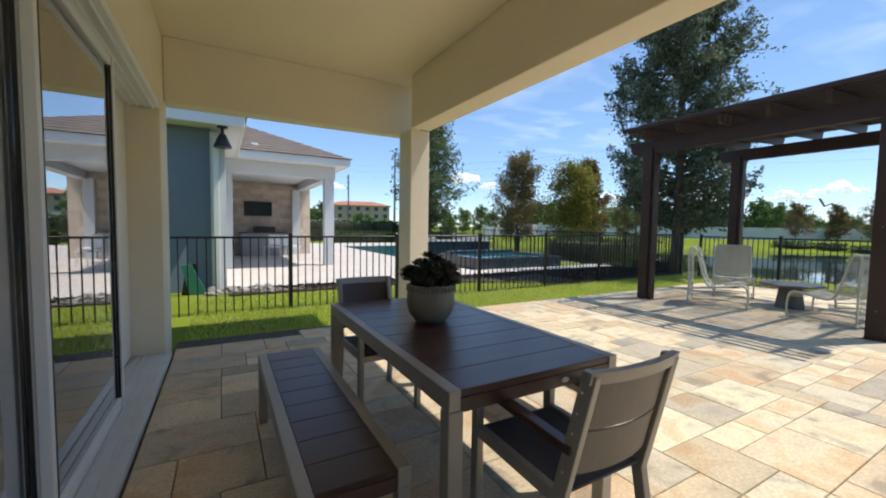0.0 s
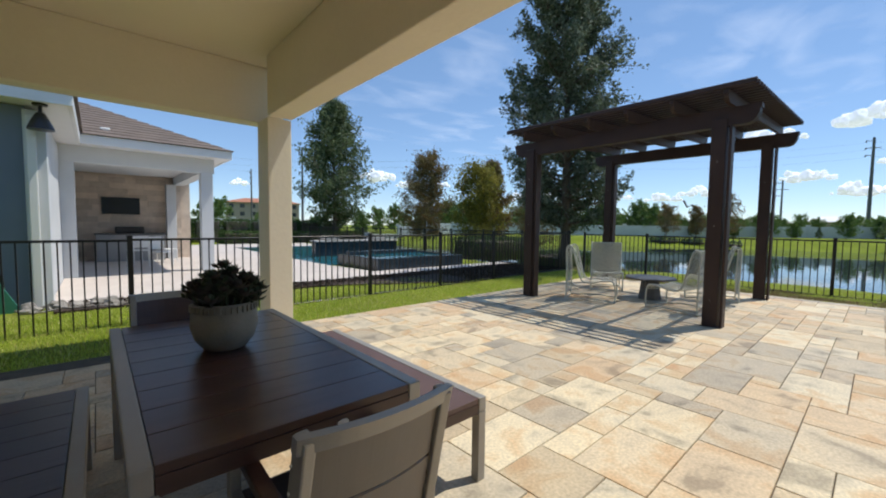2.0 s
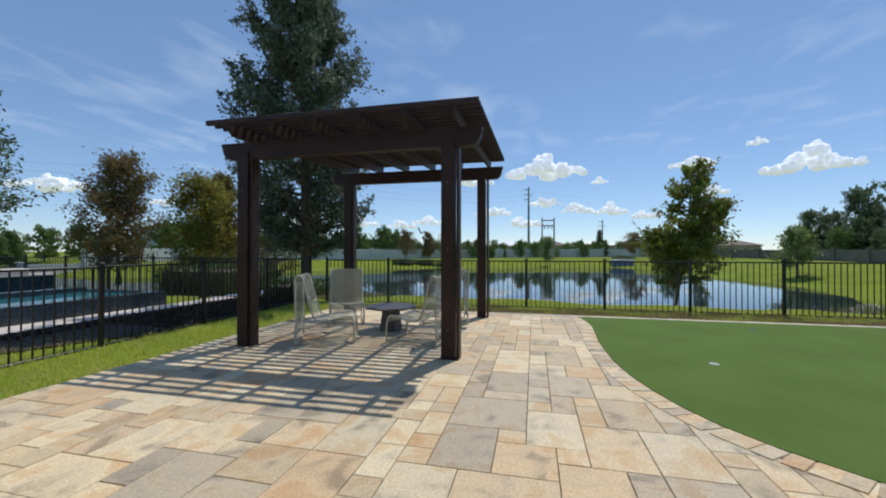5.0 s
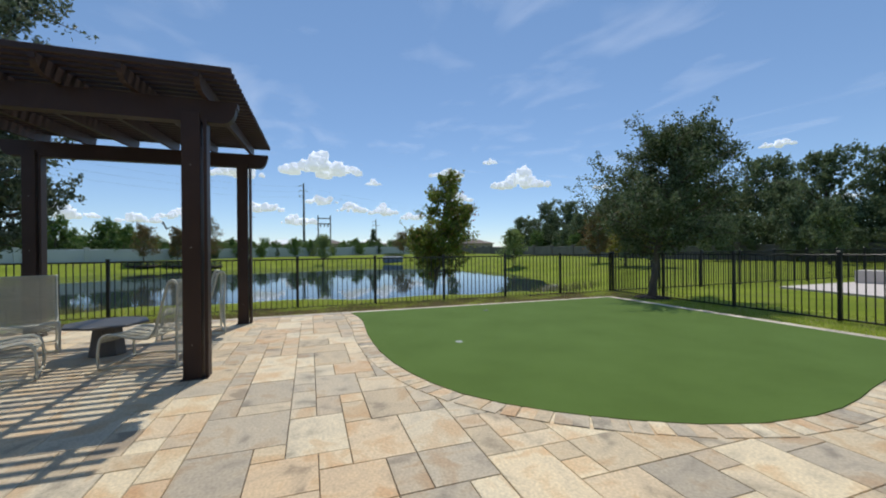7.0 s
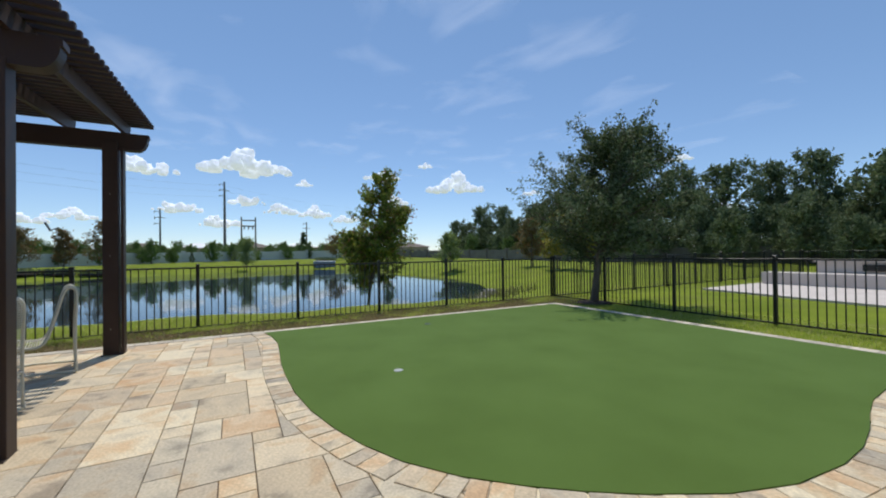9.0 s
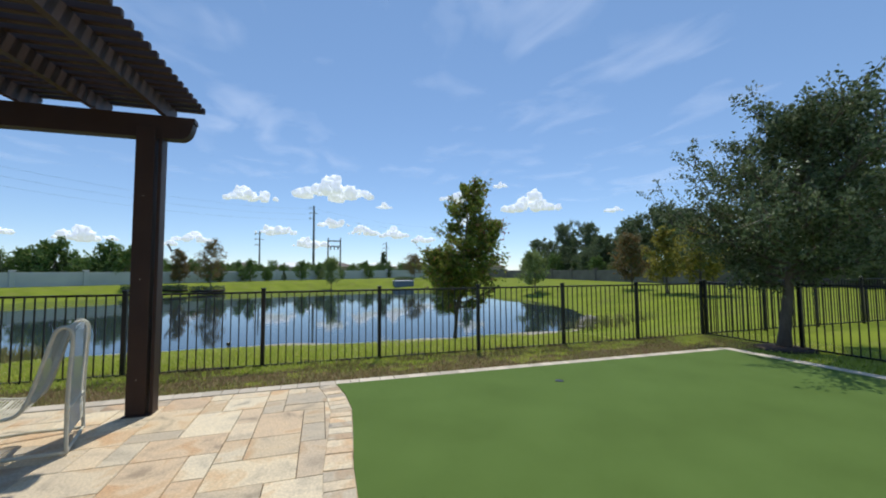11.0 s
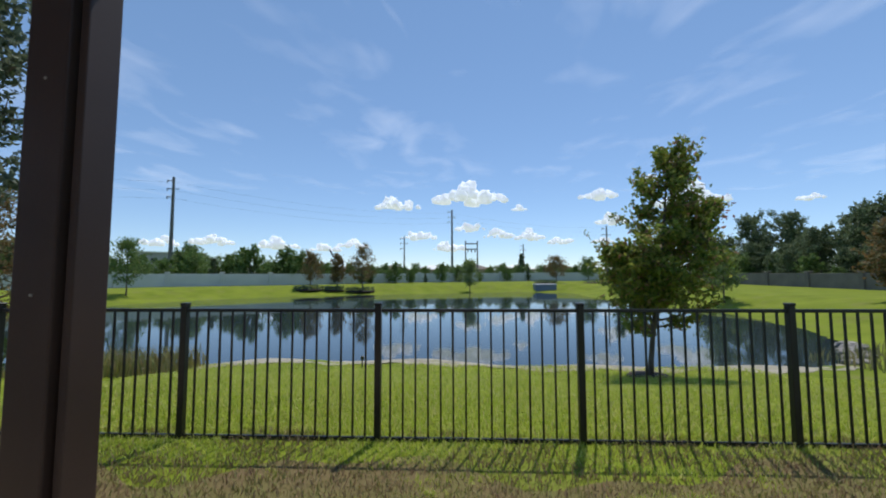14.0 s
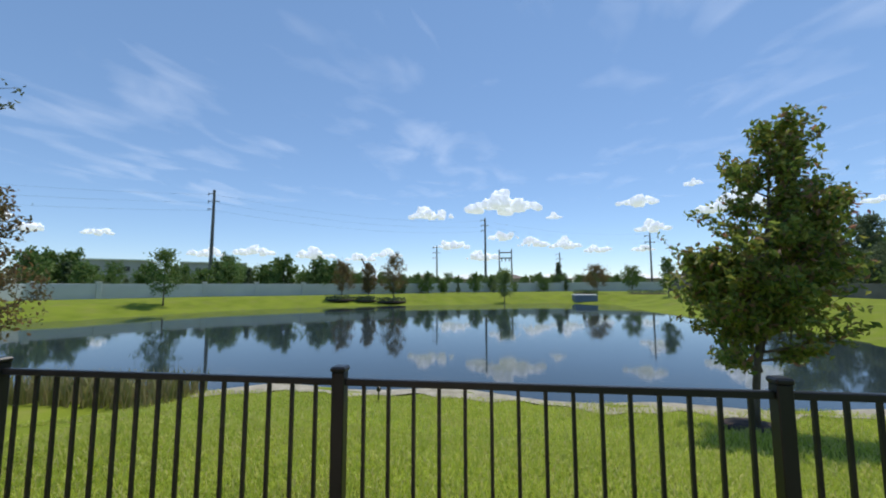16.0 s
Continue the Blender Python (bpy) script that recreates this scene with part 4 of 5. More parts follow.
for k in range(5):
    part("coping", slab(8.15 + 0.86 * k, 8.99 + 0.86 * k, 16.22, 16.78, 0.552, 0.62, bevel=0.012), DECK, fw, "pale stone coping")
part("bowl", slab(8.6, 9.3, 16.25, 16.75, 0.622, 0.80, bevel=0.06), DECK, fw, "pale stone water bowl")
part("bowl", slab(11.0, 11.7, 16.25, 16.75, 0.622, 0.80, bevel=0.06), DECK, fw, "pale stone water bowl")
structure("mulch_bed", extrude([(0.7, 8.45), (4.9, 8.6), (6.5, 7.8), (7.8, 7.2), (12.7, 7.08), (12.7, 9.53), (0.7, 9.18)], -0.14, -0.055), MULCH, "dark bark mulch bed along the deck", "mulch bed")
pm = new("mulch_chips", leaf_mesh("mulch_chips", np.r_[np.c_[rr.uniform(0.8, 12.6, 2500), rr.uniform(8.6, 9.2, 2500), rr.uniform(-0.055, -0.02, 2500)], np.c_[rr.uniform(8.4, 12.6, 2500), rr.uniform(7.2, 9.2, 2500), rr.uniform(-0.055, -0.02, 2500)]], 0.09, MULCH, rr, 0.7, 0.4))
tagged(pm, "scattered bark chips on the mulch bed", "mulch", kind="stuff")

# the other neighbour's pool
structure("garden_deck", extrude([(11.4, -14.2), (11.4, -19.8), (-3, -19.8), (-3, -12.2), (5, -12.7)], -0.12, -0.03), DECK, "pale pinkish deck of the garden beyond", "pool deck")
structure("garden_pool", slab(-1.5, 6.4, -18.5, -14.6, -0.1, -0.018), POOLW, "turquoise pool in the garden beyond", "pool")
rw = thing("raised_pool_wall", "raised stone pool wall with spill opening", "pool wall")
part("wall", slab(7.7, 11.2, -18.6, -17.9, -0.04, 0.42, bevel=0.02), DECK, rw)
part("wall", slab(4.2, 9.8, -19.6, -18.7, -0.04, 0.82, bevel=0.02), DECK, rw)
part("coping", slab(4.1, 9.9, -19.7, -18.62, 0.822, 0.90, bevel=0.015), DECK, rw)
# the wall is solid: a black slab imitates the shaded spill opening
part("scupper_shade", slab(6.6, 8.6, -18.68, -18.62, 0.52, 0.74), BLACK, rw, "black slab imitating the shade in a spill opening")


# ---- trees ----
def tree(name, label, base, height, radius, clear, material, leaves, size, seed, shape=1.0, top=0.25, limbs=26, trunk_r=0.09, spread=0.16, lean=(0.0, 0.0), droop=0.0, category="tree", forks=(), spray=1.0):
    """Trunk or several leaders, limbs with side twigs, and leaves set in sprays along the twigs.
    shape: how fast the crown narrows upwards; top: its width at the tip, of the full width;
    forks: further leaders (x, y at the tip, height of the fork, height of the tip, radius)."""
    rng = np.random.default_rng(seed)
    t = thing(name, label, category, pose(*base))
    wood = bmesh.new()
    starts, ends, weight = [], [], []

    def leader(foot, tip, z0, z1, r_crown, h_clear, n, thick):
        def at(h):
            f = min(max((h - z0) / (z1 - z0), 0), 1)
            return Vector((foot[0] + (tip[0] - foot[0]) * f ** 1.3 + 0.05 * math.sin(6 * f + seed) * f, foot[1] + (tip[1] - foot[1]) * f ** 1.3 + 0.06 * math.sin(5 * f + 2 * seed) * f, h))
        hs = np.linspace(z0, z0 + (z1 - z0) * 0.97, 12)
        tube(wood, [at(h) for h in hs], [thick * (1.35 if k == 0 and z0 < 0 else 1) * (1 - 0.9 * k / 11) + 0.006 for k in range(12)], 8)
        for i in range(n):
            f = (i + rng.uniform(0, 0.8)) / n
            h = h_clear + (z1 - h_clear) * 0.95 * f
            a = 2.4 * i + rng.uniform(-0.6, 0.6)
            env = r_crown * (top + (1 - top) * (1 - f) ** shape) * min(1, 0.5 + 2.6 * f)
            r = env * rng.choice((0.6, 0.8, 0.95, 1.0)) * rng.uniform(0.85, 1.06)
            rise = r * (0.30 + 0.5 * f - droop) * rng.uniform(0.6, 1.3)
            o = at(h)
            pts = [o + Vector((math.cos(a + 0.25 * s) * r * s, math.sin(a + 0.25 * s) * r * s, rise * s ** 1.25)) for s in np.linspace(0, 1, 6)]
            r0 = thick * 0.36 * (1 - 0.7 * f) + 0.005
            tube(wood, pts, [r0 * (1 - 0.85 * s) + 0.003 for s in np.linspace(0, 1, 6)], 5, False)
            out = (pts[5] - pts[0]).normalized()
            for k in range(2, 6):
                starts.append(pts[k - 1]), ends.append(pts[k]), weight.append(0.5)
                for q in range(3):
                    d = out * 0.55 + Vector((0, 0, 0.35 - droop)) + Vector(np.clip(rng.normal(size=3), -1.5, 1.5)) * 0.62
                    tip_ = pts[k] + d * float((env * 0.24 + 0.07) * spray * rng.uniform(0.6, 1.35))
                    tube(wood, [pts[k], tip_], [0.3 * r0 + 0.002, 0.002], 3, False)
                    starts.append(pts[k]), ends.append(tip_), weight.append(1.0)
        starts.append(at(z1 * 0.9)), ends.append(at(z1)), weight.append(1.5)

    leader((0, 0), lean, -0.1, height, radius, clear * 0.95, limbs, trunk_r)
    for fx, fy, z0, z1, fr in forks:
        leader((lean[0] * 0.2, lean[1] * 0.2), (fx, fy), z0, z1, fr, z0 + 0.25 * (z1 - z0), max(10, int(limbs * 0.6)), trunk_r * 0.6)
    part("trunk", wood, BARK, t, "bare grey-brown trunk and limbs", smooth=True)
    A, B, w = np.array([tuple(p) for p in starts]), np.array([tuple(p) for p in ends]), np.array(weight)
    w = w * rng.uniform(0.35, 1.6, len(w))
    pick = rng.choice(len(A), leaves, p=w / w.sum())
    u = rng.uniform(0.1, 1.12, (leaves, 1))
    off = rng.normal(size=(leaves, 3)) * spread * radius * 0.36
    c = A[pick] + (B[pick] - A[pick]) * u + off * (1.15 - 0.75 * u) * (1.0 if leaves > 12000 else 2.0)
    c = c[c[:, 2] > clear * 0.75]
    part("crown", leaf_mesh("crown", c, size, material, rng), None, t, "leafy crown")
    return t


tree("live_oak_tree", "tall grey-green tree with airy crown behind the pergola", (13.25, 7.45, -0.12), 10.2, 2.2, 1.4, ELML, 72000, 0.112, 11, 0.62, 0.14, 92, 0.17, 0.18, lean=(-1.7, -0.75))
tree("oak_tree", "young live oak with rounded grey-green crown by the fence", (11.05, -8.32, -0.05), 4.35, 2.4, 1.2, OAKL, 38000, 0.085, 12, 0.75, 0.14, 60, 0.10, 0.14, lean=(-0.45, -0.6))
maple = tree("maple_tree", "young maple with yellowing green crown on the pond bank", (18.96, -4.5, -1.05), 5.6, 1.8, 1.0, MAPL, 19000, 0.135, 14, 0.95, 0.22, 44, 0.065, 0.13, lean=(0.0, -0.75), forks=[(0.1, -1.75, 1.2, 4.2, 1.35), (-0.3, 0.85, 1.0, 3.1, 1.0)])
mr = np.random.default_rng(31)
for dx, dy, dz in ((0.1, -1.55, 4.25), (0.15, -1.95, 4.05), (0.0, -0.7, 5.35)):
    sprig = mr.normal(size=(46, 3)) * (0.10, 0.12, 0.16) + (dx, dy, dz)
    part("new_growth", leaf_mesh("new_growth", sprig, 0.12, REDL, mr), None, maple, "reddish young leaves")
single("mulch_ring", lathe([(0.55, 0), (0.5, 0.05), (0.2, 0.09), (0.06, 0.1)], 24), MULCH, "ring of mulch round the maple", "mulch", pose(18.96, -4.5, -1.06), smooth=True)
single("mulch_ring", lathe([(0.5, 0), (0.42, 0.035), (0.2, 0.05), (0.06, 0.06)], 24), MULCH, "ring of mulch round the oak", "mulch", pose(11.05, -8.32, -0.08), smooth=True)
tree("oak_tree", "dense dark oval tree beyond the pool", (16.4, 31.2, -0.1), 11.6, 3.7, 1.4, OAKL, 22000, 0.25, 15, 0.6, 0.12, 60, 0.16, 0.26)
tree("cypress_tree", "rusty brown bald cypress beyond the pool fence", (16.6, 19.2, -0.1), 5.6, 1.95, 0.7, RUST, 12000, 0.15, 16, 0.8, 0.25, 40, 0.09, 0.2)
tree("cypress_tree", "yellowing bald cypress beyond the pool fence", (18.6, 16.6, -0.2), 5.0, 1.9, 0.5, YELL, 12000, 0.15, 17, 0.8, 0.3, 40, 0.08, 0.2)
tree("cypress_tree", "rusty bald cypress on the near bank", (19.0, 12.8, -0.6), 4.6, 1.4, 0.6, RUST, 5000, 0.12, 18, 0.8, 0.3, 26, 0.08, 0.16)
tree("cypress_tree", "tall rusty bald cypress on the pond bank", (20.1, 16.9, -0.9), 6.4, 1.8, 0.5, RUST, 18000, 0.16, 19, 0.9, 0.2, 40, 0.09, 0.2)

# far bank
FAR = [(47.7, 34.1, 5.7, 2.3, "GREENT", "small green tree on the far bank"), (64.0, 21.3, 5.0, 2.2, "RUST", "rusty orange tree on the far bank"), (65.2, 17.8, 4.9, 1.5, "RUST", "thin brown tree on the far bank"),
       (66.2, 14.4, 6.4, 2.4, "RUST", "rusty brown cypress on the far bank"), (69.0, -1.5, 4.7, 2.2, "WILLOW", "rounded light green willow on the far bank"), (79.0, -17.1, 4.4, 2.8, "RUST", "low brown-green tree on the far bank"), (82.1, -23.7, 4.2, 2.2, "GREENT", "low green tree on the far bank"),
       (66.4, -23.0, 5.0, 1.6, "GREENT", "small green tree beyond the pond"), (40.7, -20.6, 3.9, 2.0, "WILLOW", "rounded light green willow beside the pond"), (32.2, -24.7, 4.4, 1.9, "RUST", "brown-green tree on the sloping bank"), (27.0, -22.8, 4.3, 1.8, "YELL", "bright yellow-green tree on the sloping bank"), (24.0, -22.2, 4.2, 1.8, "YELL", "yellow-green tree on the sloping bank")]
for i, (x, y, h, r, m, lb) in enumerate(FAR):
    tree("bank_tree", lb, (x, y, float(ground_z(x, y)) - 0.05), h, r, h * 0.22, {"GREENT": GREENT, "RUST": RUST, "YELL": YELL, "WILLOW": WILLOW}[m], 2200, 0.26, 40 + i, 0.9, 0.25, 20, 0.07, 0.17, category="tree")

# woods and far trees, copied from a few
pines = [tree("pine_tree", "tall dark pine in the woods", (0, 0, 0), 9.4, 3.0, 4.4, PINE, 3400, 0.40, 61, 0.45, 0.4, 26, 0.16, 0.14), tree("wood_tree", "dark broad tree in the woods", (0, 0, 0), 7.4, 3.3, 1.0, PINE, 3200, 0.42, 62, 0.5, 0.3, 26, 0.15, 0.15),
         tree("far_tree", "round green tree beyond the wall", (0, 0, 0), 6, 3.0, 0.8, GREENT, 1500, 0.55, 63, 0.7, 0.3, 18, 0.12, 0.18), tree("far_tree", "dark conical tree beyond the wall", (0, 0, 0), 6, 1.7, 0.6, PINE, 1400, 0.45, 64, 1.0, 0.1, 18, 0.10, 0.16),
         tree("wood_tree", "broad olive tree filling the edge of the woods", (0, 0, 0), 6, 3.4, 0.3, GREENT, 1900, 0.5, 65, 0.6, 0.35, 20, 0.13, 0.17)]
wr = np.random.default_rng(77)
spots = []
for k in range(46):
    f = k / 45
    x, y = 84 - 90 * f + wr.uniform(-3, 3), -47 - 3 * math.sin(3 * f) + wr.uniform(-5, 5) + 6 * f
    spots.append((x, y, int(wr.uniform(0, 1) < 0.35), wr.uniform(0.62, 1.0)))
for k in range(44):
    f = k / 43
    spots.append((82 - 92 * f + wr.uniform(-2, 2), -43 + 4 * f + wr.uniform(-2.5, 2.5), 1 if k % 3 else 2, wr.uniform(0.34, 0.6)))
for k in range(12):
    f = k / 11
    spots.append((30 - 32 * f + wr.uniform(-2, 2), -38 + wr.uniform(-3, 3), 1, wr.uniform(0.45, 0.72)))
for k in range(84):
    f = k / 83
    x, y = 108 - 56 * f + 6 * wr.uniform(-1, 1), -34 + 100 * f + wr.uniform(-3, 3)
    spots.append((x, y, 2 if wr.uniform(0, 1) < 0.6 else 3, wr.uniform(0.45, 0.95) * (0.95 if 24 < y < 60 else 0.62)))
for k in range(70):
    f = k / 69
    spots.append((86 - 94 * f + wr.uniform(-1.5, 1.5), -46 + 3 * f + wr.uniform(-5, 4), (1, 4, 1)[k % 3], wr.uniform(0.4, 0.75)))
for k in range(70):
    f = k / 69
    spots.append((128 - 50 * f + 5 * wr.uniform(-1, 1), -40 + 120 * f + wr.uniform(-3, 3), 4 if k % 2 else 2, wr.uniform(0.4, 0.62) * (1.4 if f > 0.62 else 1.0)))
for k in range(16):
    f = k / 15
    spots.append((48 - 46 * f + wr.uniform(-2, 2), 62 + wr.uniform(-4, 4), 2, wr.uniform(0.5, 0.72)))
for x, y, kind, s in spots:
    copy_thing(pines[kind], Matrix.LocRotScale((x, y, float(ground_z(x, y)) - 0.1), Euler((0, 0, wr.uniform(0, 6.28))), (s * wr.uniform(0.85, 1.15), s, s * wr.uniform(0.9, 1.15))))
for k, p in enumerate(pines):
    p.matrix_basis = pose(*[(50, -52, 0.3), (36, -45, 0.3), (74, 46, 0.3), (98, -14, 0.3), (44, -44, 0.3)][k])


# ---- hedges, reeds and grass ----
def hedge(name, x0, x1, y0, y1, h, n, label, size=0.08):
    rng = np.random.default_rng(int(abs(x0 * 10 + y0)) + n)
    t = thing(name, label, "hedge")
    part("core", slab(x0 + 0.12, x1 - 0.12, y0 + 0.12, y1 - 0.12, -0.15, h - 0.12, bevel=0.05), BARK, t, "dark inner twigs")
    c = np.c_[rng.uniform(x0, x1, n), rng.uniform(y0, y1, n), rng.uniform(-0.1, h, n)]
    side = rng.integers(0, 5, n)
    for s, (ax, v) in enumerate(((0, x0), (0, x1), (1, y0), (1, y1), (2, h))):
        k = side == s
        c[k, ax] = v + rng.normal(0, 0.04, k.sum())
    part("foliage", leaf_mesh("foliage", c, size, HEDGE, rng), None, t, "clipped green foliage")


hedge("hedge", 13.6, 16.4, 10.8, 13.6, 0.78, 6000, "clipped green hedge beside the pool", 0.09)
hedge("hedge", 7.5, 12.0, 29.2, 30.2, 0.72, 4000, "low clipped hedge behind the pool", 0.14)
hedge("hedge", 12.4, 18.0, 29.4, 30.4, 0.72, 4000, "low clipped hedge behind the pool", 0.14)
for k in range(7):
    hedge("hedge", 4.5 + 1.9 * k, 6.2 + 1.9 * k, 32.4, 33.4, 1.55, 1200, "taller dark hedge block behind the pool", 0.16)
hedge("shrub", 13.3, 15.4, 7.6, 9.2, 0.35, 2500, "low dark shrubs under the tall tree", 0.09)


stake = thing("sprinkler_stake", "small dark sprinkler stake at the pond edge", "sprinkler", pose(20.0, 2.82, -1.2))
part("riser", tube(bmesh.new(), [(0, 0, -0.1), (0, 0, 0.30)], 0.018, 8), BLACK, stake)
part("head", lathe([(0.03, 0.30), (0.05, 0.32), (0.05, 0.40), (0.02, 0.42)], 14), BLACK, stake)


def shrub_bed(x, y, w, n):
    rng = np.random.default_rng(int(x * 7))
    z = float(ground_z(x, y))
    t = thing("shrub_bed", "dark shrubs round the trees on the far bank", "shrubs", pose(x, y, z))
    part("mulch", lathe([(w, -0.1), (w * 0.95, 0.06), (0.1, 0.1)], 20), MULCH, t, smooth=True)
    a, r = rng.uniform(0, 6.28, n), w * np.sqrt(rng.uniform(0, 1, n))
    part("foliage", leaf_mesh("foliage", np.c_[r * np.cos(a), r * np.sin(a), rng.uniform(0.05, 0.6, n)], 0.3, PINE, rng), None, t)


for x, y, w in ((63.2, 21.2, 2.0), (65.5, 14.6, 2.2), (64.3, 18.0, 1.5), (77.0, -14.6, 1.8), (76, -24, 3.0)):
    shrub_bed(x, y, w, 350)
pump = thing("pump_box", "blue-grey utility box at the water edge", "utility box", pose(72.6, -13.6, -1.25))
part("body", slab(-1.3, 1.3, -1.6, 1.6, 0, 1.2, bevel=0.05), NBWALL, pump)
part("lid", slab(-1.35, 1.35, -1.65, 1.65, 1.202, 1.32, bevel=0.03), NBTRIM, pump)


def blades(name, x, y, z, h, material, rng, label, lean=0.5):
    k = len(x)
    a = rng.uniform(0, 6.28, k)
    w = rng.uniform(0.003, 0.007, k) * (h / 0.06) ** 0.6
    b = np.stack([x, y, z], 1)
    s = np.stack([np.cos(a) * w, np.sin(a) * w, np.zeros(k)], 1)
    ln = rng.normal(0, lean, (k, 2)) * h[:, None]
    tip = b + np.c_[ln, h]
    mid = b + np.c_[ln * 0.35, h * 0.6]
    v = np.stack([b - s, b + s, mid + s * 0.7, mid - s * 0.7, tip], 1).reshape(-1, 3)
    i = np.arange(k) * 5
    faces = np.c_[i, i + 1, i + 2, i + 3].tolist() + np.c_[i + 3, i + 2, i + 4].tolist()
    tagged(new(name, raw(name, v, faces, material)), label, "grass", kind="stuff")


def scatter(n, x0, x1, y0, y1, rng):
    return rng.uniform(x0, x1, n), rng.uniform(y0, y1, n)


g = np.random.default_rng(21)
bm = bmesh.new()
wy = np.linspace(-8.4, 5.6, 60)
wa = [bm.verts.new((11.2, t, float(ground_z(11.2, t)) + 0.004)) for t in wy]
wb = [bm.verts.new((12.25 + 0.22 * math.sin(1.9 * t) + 0.12 * math.sin(4.7 * t), t, float(ground_z(12.2, t)) + 0.004)) for t in wy]
for i in range(59):
    bm.faces.new((wa[i], wb[i], wb[i + 1], wa[i + 1]))
structure("worn_strip", bm, WORN, "worn brownish grass strip beside the patio", "lawn")
x, y = scatter(52000, 11.26, 13.0, -8.4, 5.6, g)
patch = np.array([noise.noise(Vector((a * 1.6, b * 1.1, 0.3))) + 0.6 * noise.noise(Vector((a * 5, b * 4, 7.0))) for a, b in zip(x, y)]) + 0.35 * (x - 12.2) + g.normal(0, 0.12, len(x))
for k, mt, lb in ((patch < 0.28, DRYBL, "worn half-dry grass strip before the fence"), (patch > 0.22, BLADE, "green tufts in the grass strip before the fence")):
    blades("grass", x[k], y[k], ground_z(x[k], y[k]), g.uniform(0.02, 0.06, int(k.sum())), mt, g, lb)
x, y = scatter(80000, 12.9, 16.5, -6.0, 6.0, g)
blades("grass", x, y, ground_z(x, y), g.uniform(0.03, 0.085, len(x)), BLADE, g, "bright green lawn grass beyond the fence")
x, y = scatter(30000, 16.5, 20.6, -8.0, 8.0, g)
blades("grass", x, y, ground_z(x, y), g.uniform(0.05, 0.10, len(x)), BLADE, g, "bright green grass down the pond bank")
x, y = scatter(45000, 0.2, 12.7, 5.1, 8.4, g)
k = ((y > 5.42) | (x < 3.0)) & ((x < 7.5) | (y < 7.15)) & ((y < 8.35) | (x > 99))
x, y = x[k], y[k]
blades("grass", x, y, ground_z(x, y), g.uniform(0.025, 0.06, len(x)), BLADE, g, "green grass strip along the pool fence")
x, y = scatter(26000, 3.0, 12.7, -9.5, -7.08, g)
blades("grass", x, y, ground_z(x, y), g.uniform(0.025, 0.06, len(x)), BLADE, g, "green grass strip along the putting green")
x, y = scatter(1600, 18.6, 20.6, 7.5, 12.0, g)
blades("reeds", x, y, ground_z(x, y), g.uniform(0.3, 0.75, len(x)), REED, g, "dry reeds at the water edge", 0.25)
x, y = scatter(420, 19.8, 22.5, -14.5, -10.5, g)
blades("reeds", x, y, ground_z(x, y), g.uniform(0.2, 0.6, len(x)), REED, g, "dry reeds at the water edge", 0.25)
yy = np.linspace(-11, 12, 90)
shore = np.interp(yy, POND[2:9, 1][::-1], POND[2:9, 0][::-1])
top_, bot = [], []
for a, b in zip(yy, shore):
    top_.append((b - 0.45 - 0.2 * math.sin(2.1 * a) - 0.12 * math.sin(5.3 * a), a))
    bot.append((b + 0.35 + 0.2 * math.sin(1.3 * a), a))
bm = bmesh.new()
A = [bm.verts.new((x, y, float(ground_z(x, y)) + 0.012)) for x, y in top_]
B = [bm.verts.new((x, y, WATER + 0.006)) for x, y in bot]
for i in range(len(A) - 1):
    bm.faces.new((A[i], B[i], B[i + 1], A[i + 1]))
structure("shore_sand", bm, SAND, "pale sandy rim at the water edge", "shore")

# ---- far wall, buildings, poles ----
WOODW = mat("weathered taupe fence", (0.13, 0.115, 0.10), (0.20, 0.18, 0.155), 0.9, 0, 0.6, 12, 0.2)


def wall_run(name, pts, h, label, wall_m=VINYL):
    w = thing(name, label, "wall")
    tagged(w, kind="structure")
    for (ax, ay), (bx, by) in zip(pts, pts[1:]):
        n = max(1, round(math.hypot(bx - ax, by - ay) / 6))
        turn = math.degrees(math.atan2(by - ay, bx - ax))
        L = math.hypot(bx - ax, by - ay) / n
        pl = mesh_of("panel", slab(0, L - 0.5, -0.06, 0.06, -0.6, h, bevel=0.02, seg=1), wall_m)
        ps = mesh_of("pillar", slab(-0.25, 0.25, -0.22, 0.22, -0.6, h + 0.12, bevel=0.03, seg=1), wall_m)
        cp = mesh_of("cap", slab(-0.32, 0.32, -0.3, 0.3, h + 0.122, h + 0.25, bevel=0.04, seg=1), wall_m)
        for k in range(n):
            x, y = ax + (bx - ax) * k / n, ay + (by - ay) * k / n
            z = float(ground_z(x, y))
            part("panel", pl, None, w, m=pose(x, y, z, 0, 0, turn) @ pose(0.25, 0, 0))
            p = part("pillar", ps, None, w, m=pose(x, y, z, 0, 0, turn))
            part("cap", cp, None, p)


wall_run("boundary_wall", [(1, 56), (14, 54), (30, 49), (46.4, 48.6), (60.2, 39.5), (72, 24), (86, 8), (93, -14), (92, -33)], 1.75, "long pale precast wall beyond the pond")
wall_run("woods_wall", [(92, -34), (66, -39), (35, -37), (12, -44), (-8, -44)], 1.5, "long taupe fence before the woods", WOODW)


